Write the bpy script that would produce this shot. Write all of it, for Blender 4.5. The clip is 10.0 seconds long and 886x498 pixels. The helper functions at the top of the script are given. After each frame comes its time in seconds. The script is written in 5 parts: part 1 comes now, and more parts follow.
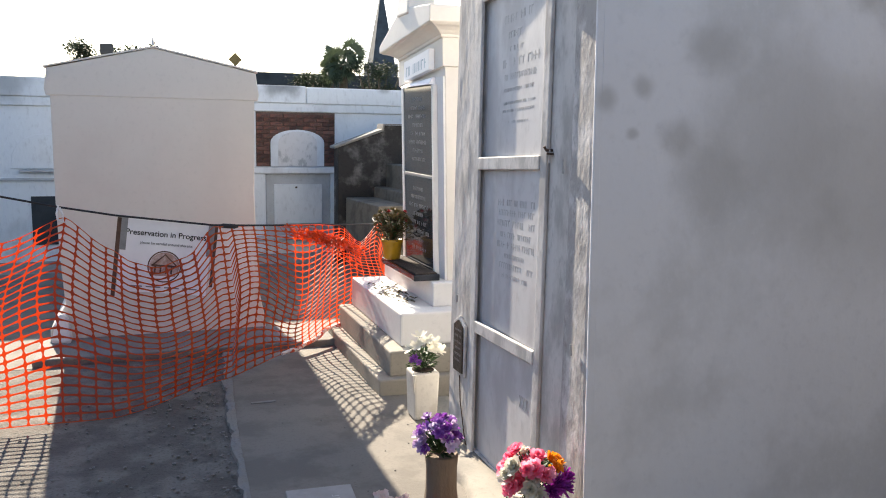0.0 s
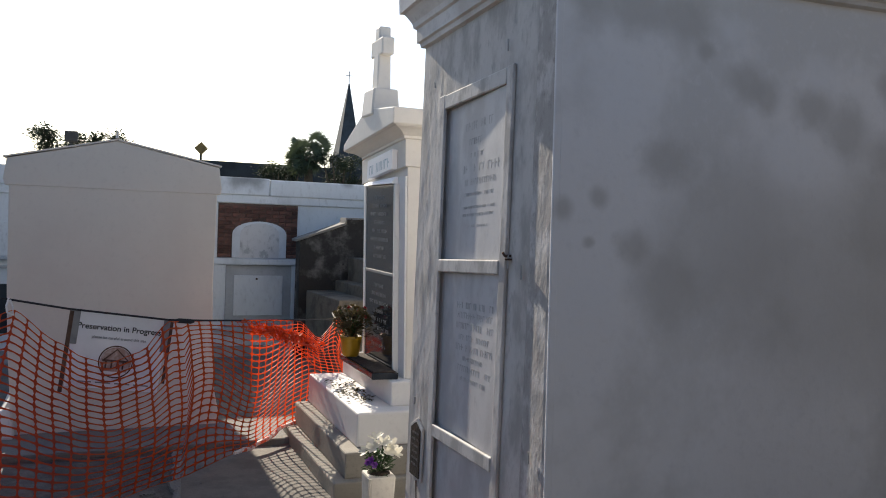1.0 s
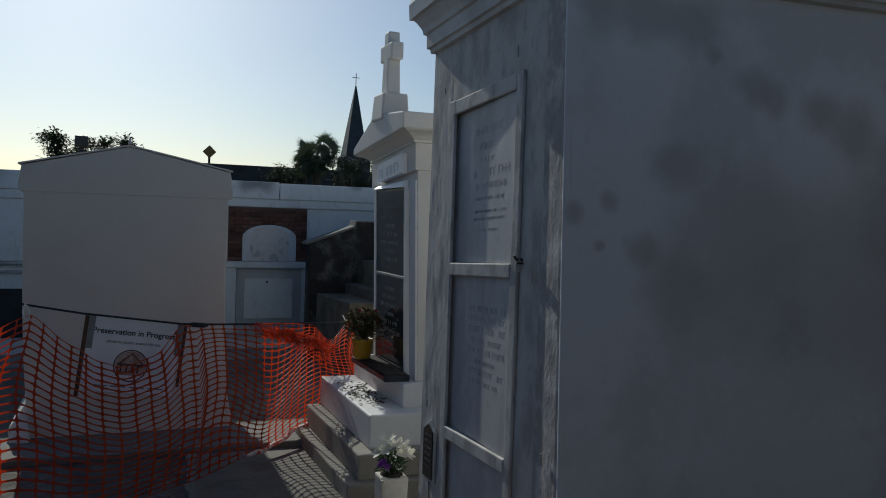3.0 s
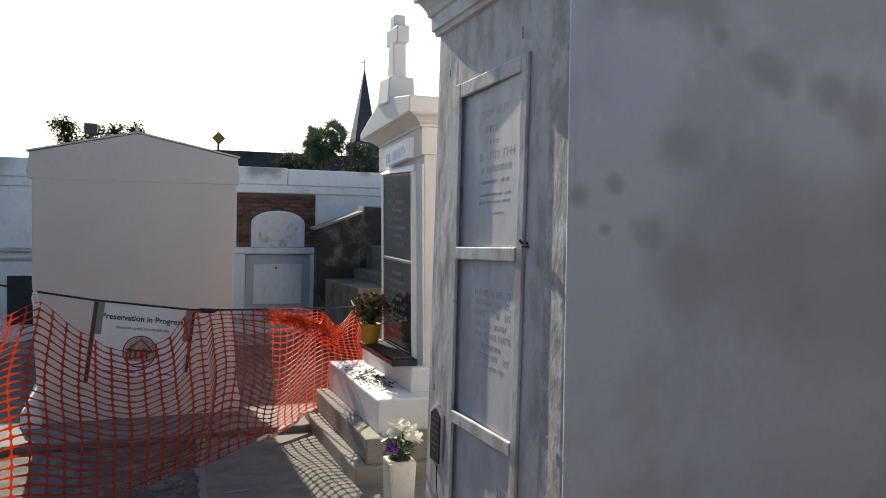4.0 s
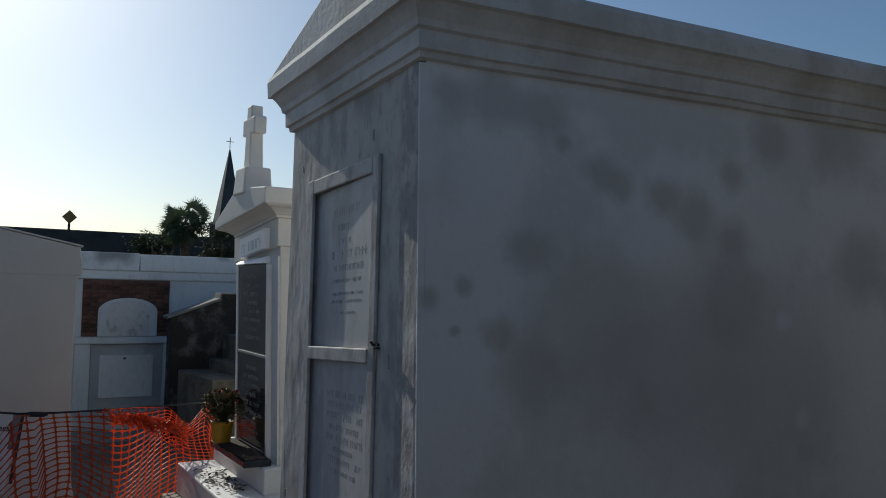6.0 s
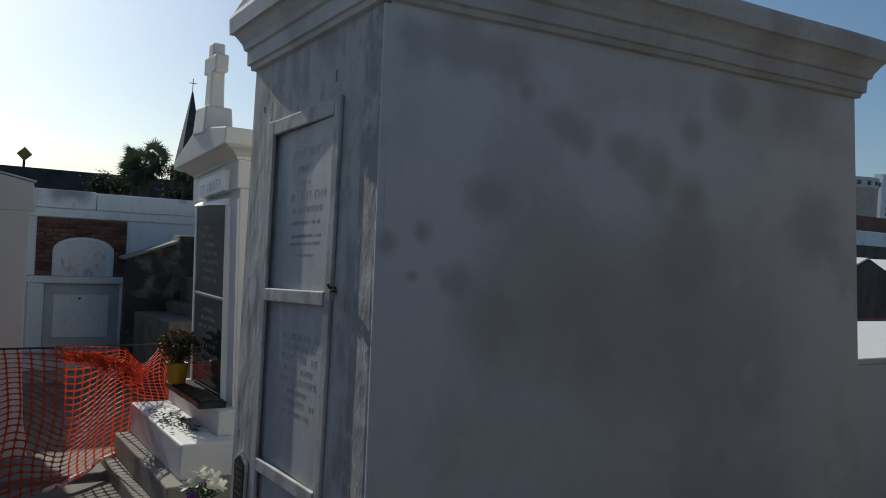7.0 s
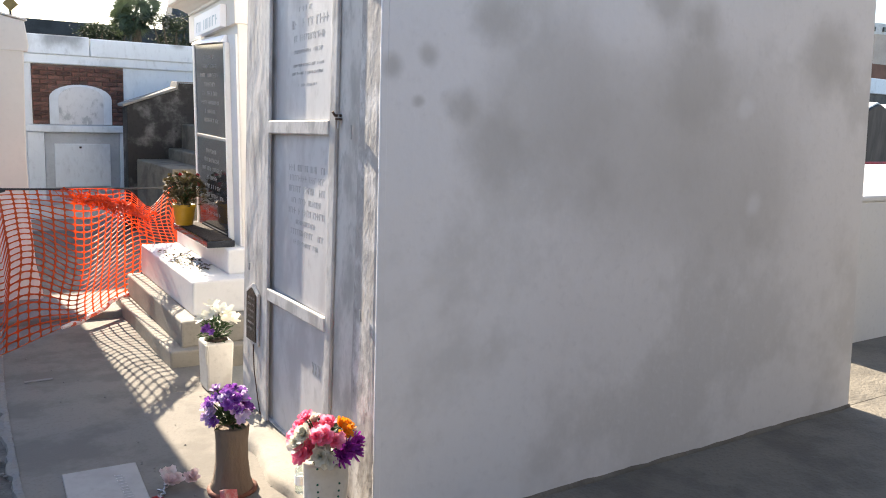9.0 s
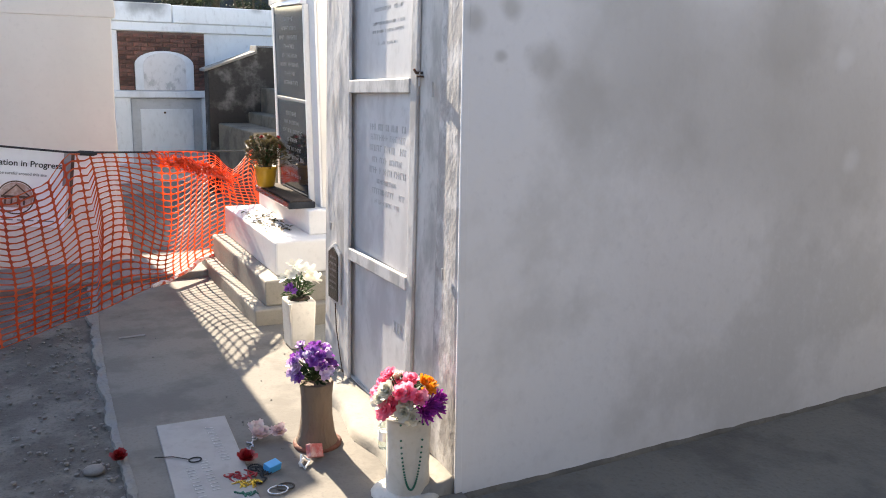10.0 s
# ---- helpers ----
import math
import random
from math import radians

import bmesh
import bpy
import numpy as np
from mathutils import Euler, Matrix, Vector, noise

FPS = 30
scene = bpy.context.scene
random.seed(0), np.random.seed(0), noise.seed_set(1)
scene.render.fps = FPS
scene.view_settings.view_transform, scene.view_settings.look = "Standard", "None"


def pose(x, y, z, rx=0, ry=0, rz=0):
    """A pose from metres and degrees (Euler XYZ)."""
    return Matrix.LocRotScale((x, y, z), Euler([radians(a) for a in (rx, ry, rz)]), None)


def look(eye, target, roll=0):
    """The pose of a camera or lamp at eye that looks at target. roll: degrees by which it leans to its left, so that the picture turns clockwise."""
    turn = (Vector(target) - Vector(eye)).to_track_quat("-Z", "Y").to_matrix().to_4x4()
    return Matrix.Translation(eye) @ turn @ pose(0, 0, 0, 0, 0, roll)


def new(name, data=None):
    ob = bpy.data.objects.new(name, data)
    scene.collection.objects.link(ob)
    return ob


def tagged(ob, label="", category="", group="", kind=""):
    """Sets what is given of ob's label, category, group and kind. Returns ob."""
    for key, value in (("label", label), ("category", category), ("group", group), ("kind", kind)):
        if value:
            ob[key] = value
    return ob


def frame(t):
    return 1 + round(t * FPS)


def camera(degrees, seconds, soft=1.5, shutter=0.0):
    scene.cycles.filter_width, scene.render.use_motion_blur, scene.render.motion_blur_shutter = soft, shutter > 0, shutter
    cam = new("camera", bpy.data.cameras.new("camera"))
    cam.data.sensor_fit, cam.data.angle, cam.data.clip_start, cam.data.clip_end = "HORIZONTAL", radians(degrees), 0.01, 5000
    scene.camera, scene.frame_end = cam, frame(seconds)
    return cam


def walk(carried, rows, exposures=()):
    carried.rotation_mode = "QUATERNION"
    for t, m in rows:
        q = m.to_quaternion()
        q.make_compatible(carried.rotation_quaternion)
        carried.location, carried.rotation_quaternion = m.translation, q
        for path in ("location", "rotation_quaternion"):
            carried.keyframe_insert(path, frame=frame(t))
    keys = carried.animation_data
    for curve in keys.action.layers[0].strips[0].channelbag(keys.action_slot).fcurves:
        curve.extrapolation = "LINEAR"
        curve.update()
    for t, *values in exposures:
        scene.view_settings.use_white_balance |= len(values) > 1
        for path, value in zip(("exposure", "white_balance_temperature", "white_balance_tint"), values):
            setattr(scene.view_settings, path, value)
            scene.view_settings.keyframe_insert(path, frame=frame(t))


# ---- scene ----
cam = camera(56.9, 10.0, soft=1.0)
PATH = [
    (0, (1.346, 2.346, 1.499), (2.027, 4.203, 1.204), 1.1),
    (0.5, (1.356, 2.347, 1.525), (2.085, 4.199, 1.332), 0.6),
    (1, (1.357, 2.343, 1.545), (2.125, 4.188, 1.473), 2.3),
    (1.5, (1.337, 2.328, 1.558), (2.11, 4.172, 1.515), 2.4),
    (2, (1.347, 2.333, 1.56), (2.123, 4.176, 1.55), 2.5),
    (2.5, (1.352, 2.33, 1.555), (2.119, 4.177, 1.509), 1.9),
    (3, (1.328, 2.316, 1.557), (2.079, 4.169, 1.487), 1.9),
    (3.2, (1.313, 2.301, 1.55), (1.994, 4.177, 1.433), 1.6),
    (4.5, (1.372, 2.325, 1.566), (2.181, 4.152, 1.492), 1.6),
    (5, (1.378, 2.321, 1.611), (2.289, 4.101, 1.637), 1.5),
    (6.3, (1.419, 2.324, 1.63), (2.452, 4.033, 1.731), 1.8),
    (6.5, (1.419, 2.308, 1.621), (2.47, 4.007, 1.712), 2.3),
    (7, (1.429, 2.316, 1.607), (2.523, 3.99, 1.591), 3.3),
    (7.5, (1.42, 2.31, 1.569), (2.524, 3.972, 1.427), 3.4),
    (8, (1.426, 2.339, 1.53), (2.53, 3.991, 1.305), 2.6),
    (8.5, (1.431, 2.334, 1.523), (2.551, 3.966, 1.243), 2.7),
    (9, (1.419, 2.327, 1.509), (2.507, 3.965, 1.142), 2.9),
    (9.5, (1.405, 2.341, 1.496), (2.386, 4.035, 1.088), 2.1),
    (10, (1.404, 2.357, 1.488), (2.331, 4.068, 1.026), 1.8),
]
EXPOSURES = [(0, 1.67, 7250, 11), (0.5, 1.46, 7250, 11), (0.9, 0.98, 7100, 11), (1.2, 0.2, 6700, 9), (1.5, 0.01, 6500, 7), (2.0, -0.72, 5900, 0), (2.5, -0.84, 5950, 1), (3.0, -0.80, 6050, 3), (3.2, -0.52, 6150, 4), (4.3, 0.9, 7150, 11), (4.6, 0.64, 7150, 12), (5.0, 0.5, 7000, 11), (5.2, 0.2, 6750, 9), (6.3, -0.58, 6200, 3), (6.5, -0.58, 6200, 3), (7.0, -0.44, 6300, 4), (7.5, 0.02, 6750, 8), (8.0, 0.7, 7050, 10), (8.5, 1.76, 7350, 12), (9.0, 1.97, 7350, 11), (10.0, 2.08, 7350, 11)]
walk(cam, [(t, look(eye, target, roll)) for t, eye, target, roll in PATH], EXPOSURES)

# ---- light ----
SUN_AZ, SUN_EL = -3.0, 28.6
world = bpy.data.worlds.new("sky")
scene.world = world
world.use_nodes = True
sky = world.node_tree.nodes.new("ShaderNodeTexSky")
sky.sky_type, sky.sun_disc = "NISHITA", False
sky.sun_elevation, sky.sun_rotation = radians(SUN_EL), radians(SUN_AZ)
sky.air_density, sky.dust_density, sky.ozone_density = 0.97, 0.95, 3.8
world.node_tree.links.new(sky.outputs[0], world.node_tree.nodes["Background"].inputs[0])
world.node_tree.nodes["Background"].inputs[1].default_value = 0.106
sun = new("sun", bpy.data.lights.new("sun", "SUN"))
sun.data.energy, sun.data.angle, sun.data.color = 5.0, radians(0.53), (1.0, 0.93, 0.82)
sa, se = radians(SUN_AZ), radians(SUN_EL)
sun.matrix_world = look((math.sin(sa) * math.cos(se) * 50, math.cos(sa) * math.cos(se) * 50, math.sin(se) * 50), (0, 0, 0))

# ---- materials ----
def mat(name, color, rough=0.8, vary=0.12, scale=3.0, fine=40.0, bump=0.15, metal=0.0, second=None, stains=(), sheer=0.0, glow=None, piece=0.0, streak=1.0, edge=(0.42, 0.66)):
    """Painted, mineral or plastic surface: two scales of tone, optional second tone in patches, stains at given x, z, radius."""
    m = bpy.data.materials.new(name)
    m.use_nodes = True
    t = m.node_tree
    n, l = t.nodes, t.links
    b = n["Principled BSDF"]
    co = n.new("ShaderNodeTexCoord")
    mp = n.new("ShaderNodeMapping")
    mp.inputs["Scale"].default_value = (1, 1, streak)
    l.new(co.outputs["Object"], mp.inputs["Vector"])
    big, small = n.new("ShaderNodeTexNoise"), n.new("ShaderNodeTexNoise")
    for k, s, d in ((big, scale, 6), (small, fine, 4)):
        k.inputs["Scale"].default_value, k.inputs["Detail"].default_value = s, d
        k.inputs["Roughness"].default_value = 0.62
        l.new(mp.outputs[0], k.inputs["Vector"])
    def mix(a, bb, fac, kind="MIX"):
        x = n.new("ShaderNodeMix")
        x.data_type, x.blend_type = "RGBA", kind
        for sock, v in ((x.inputs[6], a), (x.inputs[7], bb), (x.inputs[0], fac)):
            if isinstance(v, bpy.types.NodeSocket):
                l.new(v, sock)
            else:
                sock.default_value = v
        return x.outputs[2]
    def ramp(sock, lo, hi):
        r = n.new("ShaderNodeMapRange")
        r.interpolation_type = "SMOOTHSTEP"
        l.new(sock, r.inputs[0])
        r.inputs[1].default_value, r.inputs[2].default_value = lo, hi
        return r.outputs[0]
    c = (*color, 1)
    dark = (*(max(0, v * (1 - 2.2 * vary)) for v in color), 1)
    tone = mix(c, (*second, 1) if second else dark, ramp(big.outputs[0], *edge))
    tone = mix(tone, (*(v * (1 - 1.5 * vary) for v in color), 1), ramp(small.outputs[0], 0.5, 0.8))
    for sx, sz, r, tone2 in stains:
        off = n.new("ShaderNodeVectorMath")
        off.operation = "SUBTRACT"
        wob = n.new("ShaderNodeTexNoise")
        wob.inputs["Scale"].default_value, wob.inputs["Detail"].default_value = max(1.6, min(6.5, 0.7 / r)), 5.0
        wob.inputs["Roughness"].default_value = 0.6
        amp = min(0.8, 1.5 * r)
        wv = n.new("ShaderNodeVectorMath")
        wv.operation = "MULTIPLY_ADD"
        l.new(co.outputs["Object"], wob.inputs["Vector"])
        l.new(wob.outputs["Color"], wv.inputs[0])
        wv.inputs[1].default_value = (amp, 0.0, amp)
        l.new(co.outputs["Object"], wv.inputs[2])
        l.new(wv.outputs[0], off.inputs[0])
        off.inputs[1].default_value = (sx + amp / 2, 0, sz + amp / 2)
        flat = n.new("ShaderNodeVectorMath")
        flat.operation = "MULTIPLY"
        flat.inputs[1].default_value = (1, 0, 1.1)
        l.new(off.outputs[0], flat.inputs[0])
        length = n.new("ShaderNodeVectorMath")
        length.operation = "LENGTH"
        l.new(flat.outputs[0], length.inputs[0])
        f = n.new("ShaderNodeMapRange")
        f.interpolation_type = "SMOOTHSTEP"
        l.new(length.outputs["Value"], f.inputs[0])
        f.inputs[1].default_value, f.inputs[2].default_value = r * 1.9, r * 0.45
        f.inputs[3].default_value, f.inputs[4].default_value = 0.0, 0.62 if r < 0.2 else 0.5
        tone = mix(tone, (*tone2, 1), f.outputs[0])
    if piece:
        info = n.new("ShaderNodeObjectInfo")
        hs = n.new("ShaderNodeHueSaturation")
        mr = n.new("ShaderNodeMapRange")
        l.new(info.outputs["Random"], mr.inputs[0])
        mr.inputs[3].default_value, mr.inputs[4].default_value = 1 - piece, 1 + piece
        l.new(mr.outputs[0], hs.inputs["Value"])
        l.new(tone, hs.inputs["Color"])
        tone = hs.outputs[0]
    l.new(tone, b.inputs["Base Color"])
    b.inputs["Roughness"].default_value, b.inputs["Metallic"].default_value = rough, metal
    if bump:
        add = n.new("ShaderNodeMath")
        add.operation = "ADD"
        l.new(big.outputs[0], add.inputs[0])
        l.new(small.outputs[0], add.inputs[1])
        bp = n.new("ShaderNodeBump")
        bp.inputs["Strength"].default_value, bp.inputs["Distance"].default_value = bump, 0.02
        l.new(add.outputs[0], bp.inputs["Height"])
        l.new(bp.outputs[0], b.inputs["Normal"])
    if sheer:
        tr = n.new("ShaderNodeBsdfTranslucent")
        if glow:
            tr.inputs[0].default_value = (*glow, 1)
        else:
            l.new(tone, tr.inputs[0])
        ms = n.new("ShaderNodeMixShader")
        ms.inputs[0].default_value = sheer
        l.new(b.outputs[0], ms.inputs[1])
        l.new(tr.outputs[0], ms.inputs[2])
        l.new(ms.outputs[0], n["Material Output"].inputs[0])
    return m

DAMP, CHALK = (0.46, 0.445, 0.42), (0.78, 0.78, 0.79)
WALL_STAINS = [(3.15, 1.78, 0.084, DAMP), (2.87, 1.64, 0.029, DAMP), (3.00, 1.48, 0.054, DAMP), (2.73, 1.60, 0.031, DAMP), (2.83, 1.49, 0.017, DAMP), (3.47, 2.08, 0.060, DAMP),
               (3.57, 2.04, 0.053, DAMP), (3.80, 2.02, 0.076, DAMP), (3.98, 1.94, 0.093, DAMP), (4.19, 1.86, 0.081, DAMP), (4.20, 2.13, 0.058, DAMP), (3.29, 2.17, 0.031, DAMP),
               (3.00, 2.30, 0.095, DAMP), (3.19, 2.27, 0.086, DAMP), (2.81, 2.28, 0.066, DAMP), (4.45, 2.32, 0.100, DAMP), (4.94, 2.35, 0.161, DAMP), (3.44, 1.53, 0.252, DAMP),
               (3.86, 1.33, 0.336, DAMP), (4.49, 1.22, 0.369, DAMP), (4.18, 1.61, 0.190, DAMP), (3.16, 1.34, 0.119, DAMP), (5.09, 1.77, 0.163, DAMP), (4.51, 1.52, 0.040, CHALK),
               (4.98, 1.42, 0.053, CHALK), (4.62, 1.10, 0.040, CHALK), (4.51, 2.01, 0.120, CHALK), (3.41, 2.26, 0.047, CHALK), (3.83, 2.16, 0.059, CHALK), (3.71, 1.82, 0.099, CHALK),
               (2.96, 1.97, 0.116, CHALK), (2.84, 1.29, 0.094, CHALK)]
M_SIDE = mat("limewashed_render", (0.80, 0.79, 0.79), 0.85, 0.05, 1.1, 26, 0.07, edge=(0.47, 0.60), second=(0.68, 0.67, 0.66), stains=[(x - 2.71, z, r, c) for x, z, r, c in WALL_STAINS])
M_FRONT = mat("weathered_render", (0.56, 0.535, 0.51), 0.85, 0.24, 7.0, 34, 0.12, second=(0.37, 0.35, 0.33), streak=0.5, edge=(0.42, 0.66))
M_FLAKE = mat("flaking_limewash", (0.36, 0.34, 0.325), 0.85, 0.20, 11.0, 36, 0.14, second=(0.56, 0.54, 0.525), streak=0.7, edge=(0.44, 0.64))
M_CORNICE = mat("cornice_render", (0.68, 0.66, 0.64), 0.85, 0.14, 2.2, 30, 0.12, second=(0.52, 0.49, 0.46))
M_TABLET = mat("grey_marble_tablet", (0.53, 0.525, 0.53), 0.6, 0.14, 5.0, 26, 0.05, second=(0.42, 0.41, 0.415), streak=0.6)
M_FRAME = mat("pale_frame_render", (0.60, 0.575, 0.545), 0.8, 0.22, 9, 45, 0.08, second=(0.40, 0.38, 0.36), streak=0.5, edge=(0.46, 0.62))
M_LETTER = mat("incised_letter", (0.43, 0.425, 0.42), 0.9, 0.1, 8, 60, 0)
M_CREAM = mat("cream_render", (0.67, 0.63, 0.57), 0.85, 0.06, 0.8, 30, 0.04, second=(0.62, 0.58, 0.525))
M_WHITE = mat("white_paint", (0.72, 0.71, 0.695), 0.7, 0.08, 2.0, 30, 0.05, second=(0.7, 0.69, 0.67))
M_WARM = mat("warm_white_paint", (0.73, 0.695, 0.635), 0.7, 0.05, 2.0, 30, 0.05, second=(0.67, 0.635, 0.58))
MOULD = (0.10, 0.105, 0.11)
M_FAR = mat("blue_white_paint", (0.66, 0.70, 0.73), 0.8, 0.14, 1.6, 22, 0.2, second=(0.50, 0.53, 0.55), streak=0.5, edge=(0.48, 0.66), stains=[(-0.22, 1.935, 0.10, MOULD), (-0.02, 1.945, 0.11, MOULD), (1.1, 1.96, 0.06, MOULD), (-3.0, 1.9, 0.2, MOULD)])
M_FAR2 = mat("grey_blue_paint", (0.45, 0.48, 0.50), 0.8, 0.12, 2.0, 22, 0.2, second=(0.36, 0.38, 0.4))
M_MARBLE = mat("veined_marble", (0.56, 0.57, 0.58), 0.4, 0.15, 9, 30, 0.02, second=(0.34, 0.36, 0.375), streak=0.6, edge=(0.54, 0.66))
M_MORTAR = mat("old_mortar", (0.15, 0.10, 0.08), 0.95, 0.2, 6, 50, 0.5)
M_BRICK = mat("red_brick", (0.16, 0.068, 0.05), 0.9, 0.25, 14, 60, 0.5, second=(0.09, 0.055, 0.045), piece=0.40)
M_SOOT = mat("blackened_stone", (0.030, 0.028, 0.026), 0.95, 0.25, 3.5, 30, 0.3, second=(0.15, 0.145, 0.14), edge=(0.50, 0.72))
M_STEPSTONE = mat("mossy_step_stone", (0.19, 0.167, 0.13), 0.95, 0.22, 5, 40, 0.2, second=(0.10, 0.088, 0.07))
M_CONC = mat("walkway_concrete", (0.19, 0.172, 0.147), 0.92, 0.18, 3.2, 60, 0.15, second=(0.14, 0.127, 0.109), edge=(0.44, 0.6))
M_CURB = mat("kerb_concrete", (0.215, 0.198, 0.172), 0.92, 0.2, 9, 60, 0.3, second=(0.2, 0.195, 0.19))
M_ROUGH = mat("worn_asphalt", (0.095, 0.085, 0.073), 0.95, 0.3, 4.5, 70, 0.5, second=(0.175, 0.159, 0.138), edge=(0.42, 0.64))
M_SIDEPAVE = mat("grey_brown_paving", (0.19, 0.172, 0.142), 0.95, 0.2, 3.0, 45, 0.5, second=(0.125, 0.113, 0.095))
M_EARTH = mat("dusty_ground", (0.33, 0.31, 0.27), 0.95, 0.15, 0.8, 40, 0.5, second=(0.24, 0.23, 0.2))
M_STEP = mat("grey_step_concrete", (0.29, 0.265, 0.225), 0.9, 0.16, 4, 50, 0.15, second=(0.24, 0.225, 0.195))
M_GRANITE = mat("polished_black_granite", (0.022, 0.025, 0.03), 0.09, 0.2, 9, 120, 0.0, second=(0.04, 0.044, 0.05))
M_GREYLET = mat("grey_letter", (0.27, 0.27, 0.27), 0.7, 0.1, 8, 50, 0)
M_NET = mat("orange_plastic_net", (0.40, 0.062, 0.028), 0.45, 0.06, 6, 40, 0.05, sheer=0.6, glow=(0.90, 0.24, 0.05))
# pale stripes paint the sun caught on the rolled net edge
M_HEM = mat("sunlit_hem_stripes", (0.80, 0.16, 0.08), 0.5, 0.1, 22, 60, 0.1, second=(0.9, 0.84, 0.8), sheer=0.4, edge=(0.44, 0.48))
M_ROPE = mat("black_cord", (0.02, 0.02, 0.022), 0.7, 0.1, 20, 90, 0.2)
M_TIE = mat("white_tie", (0.8, 0.8, 0.78), 0.5, 0.05, 8, 40, 0)
M_SIGN = mat("white_sign_board", (0.86, 0.86, 0.88), 0.45, 0.03, 3, 30, 0.02)
M_TAPE = mat("grey_duct_tape", (0.27, 0.27, 0.27), 0.5, 0.12, 12, 60, 0.2)
M_INK = mat("black_ink", (0.02, 0.02, 0.02), 0.6, 0.05, 8, 40, 0)
M_PALEINK = mat("grey_ink", (0.25, 0.25, 0.25), 0.6, 0.05, 8, 40, 0)
M_STAKE = mat("brown_stake", (0.16, 0.09, 0.06), 0.85, 0.2, 8, 60, 0.3)
M_BRONZE = mat("dark_bronze", (0.07, 0.06, 0.05), 0.45, 0.2, 12, 60, 0.2, metal=0.6)
M_RUST = mat("rusty_iron", (0.10, 0.055, 0.035), 0.8, 0.25, 20, 90, 0.5)
M_TERRA = mat("stained_terracotta", (0.185, 0.135, 0.095), 0.85, 0.2, 9, 50, 0.4, second=(0.15, 0.10, 0.07), streak=0.35)
M_POTWHITE = mat("chipped_white_vase", (0.62, 0.59, 0.53), 0.75, 0.12, 7, 45, 0.1, second=(0.52, 0.48, 0.41), streak=1.0)
M_YELLOW = mat("mustard_glaze", (0.48, 0.27, 0.02), 0.35, 0.1, 6, 40, 0.1)
M_SOIL = mat("potting_soil", (0.05, 0.035, 0.025), 0.95, 0.2, 20, 90, 0.6)
M_LEAF = mat("green_leaf", (0.045, 0.09, 0.03), 0.55, 0.2, 12, 60, 0.1, sheer=0.25)
M_DRYLEAF = mat("dry_leaf", (0.10, 0.075, 0.03), 0.7, 0.25, 14, 60, 0.1, sheer=0.2)
M_PINK = mat("pink_petal", (0.95, 0.22, 0.37), 0.6, 0.12, 14, 60, 0.05, second=(0.95, 0.46, 0.55), sheer=0.5)
M_WPETAL = mat("white_petal", (0.74, 0.71, 0.60), 0.6, 0.06, 14, 60, 0.05, sheer=0.35)
M_PURPLE = mat("purple_petal", (0.25, 0.06, 0.37), 0.6, 0.15, 14, 60, 0.05, second=(0.42, 0.2, 0.62), sheer=0.3)
M_LILAC = mat("lilac_petal", (0.58, 0.40, 0.64), 0.6, 0.1, 14, 60, 0.05, second=(0.7, 0.62, 0.78), sheer=0.35)
M_MAGENTA = mat("magenta_petal", (0.42, 0.03, 0.40), 0.6, 0.15, 14, 60, 0.05, second=(0.2, 0.015, 0.2), sheer=0.3)
M_ORANGE = mat("orange_petal", (0.88, 0.32, 0.02), 0.6, 0.1, 14, 60, 0.05, sheer=0.35)
M_RED = mat("red_plastic", (0.34, 0.012, 0.015), 0.45, 0.12, 9, 50, 0.05)
M_BLUE = mat("blue_card", (0.05, 0.36, 0.72), 0.4, 0.05, 9, 50, 0.02)
M_SILVER = mat("silver_beads", (0.6, 0.6, 0.6), 0.25, 0.1, 9, 50, 0, metal=0.8)
M_GREENBEAD = mat("green_beads", (0.03, 0.16, 0.11), 0.2, 0.1, 9, 50, 0, metal=0.3)
M_GOLD = mat("gold_beads", (0.65, 0.4, 0.04), 0.25, 0.1, 9, 50, 0, metal=0.8)
M_STONE = mat("grey_pebble", (0.22, 0.20, 0.18), 0.9, 0.15, 10, 60, 0.3)
M_TAR = mat("dark_roofing", (0.035, 0.042, 0.048), 0.9, 0.2, 1.5, 12, 0.2)
M_SLATE = mat("blue_slate", (0.035, 0.05, 0.065), 0.7, 0.2, 0.8, 4, 0.2)
M_BARK = mat("palm_bark", (0.12, 0.095, 0.07), 0.95, 0.2, 6, 40, 0.6)
M_FROND = mat("palm_frond", (0.075, 0.10, 0.05), 0.6, 0.2, 3, 20, 0.1, sheer=0.15)
M_CROWN = mat("tree_leaf", (0.045, 0.065, 0.035), 0.7, 0.2, 3, 20, 0.1, sheer=0.2)
M_YSIGN = mat("yellow_sign", (0.30, 0.17, 0.04), 0.5, 0.1, 6, 40, 0.02)
M_DKMETAL = mat("dark_metal", (0.03, 0.03, 0.032), 0.5, 0.1, 9, 50, 0.05, metal=0.4)
M_BROWNWALL = mat("brown_brick_wall", (0.17, 0.085, 0.06), 0.9, 0.15, 0.6, 6, 0.2)
M_GREYTOWER = mat("grey_tower_concrete", (0.36, 0.32, 0.29), 0.9, 0.12, 0.15, 3, 0.1)
M_PALETOWER = mat("pale_tower_panels", (0.62, 0.66, 0.68), 0.8, 0.06, 0.2, 3, 0.1)
# low tone so the added sky-blocking tombs bounce little light
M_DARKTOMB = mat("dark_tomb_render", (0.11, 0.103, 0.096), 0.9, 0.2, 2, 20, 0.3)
M_PANE = mat("dark_window_glass", (0.03, 0.035, 0.04), 0.15, 0.1, 5, 20, 0)
gl = bpy.data.materials.new("bottle_glass")
gl.use_nodes = True
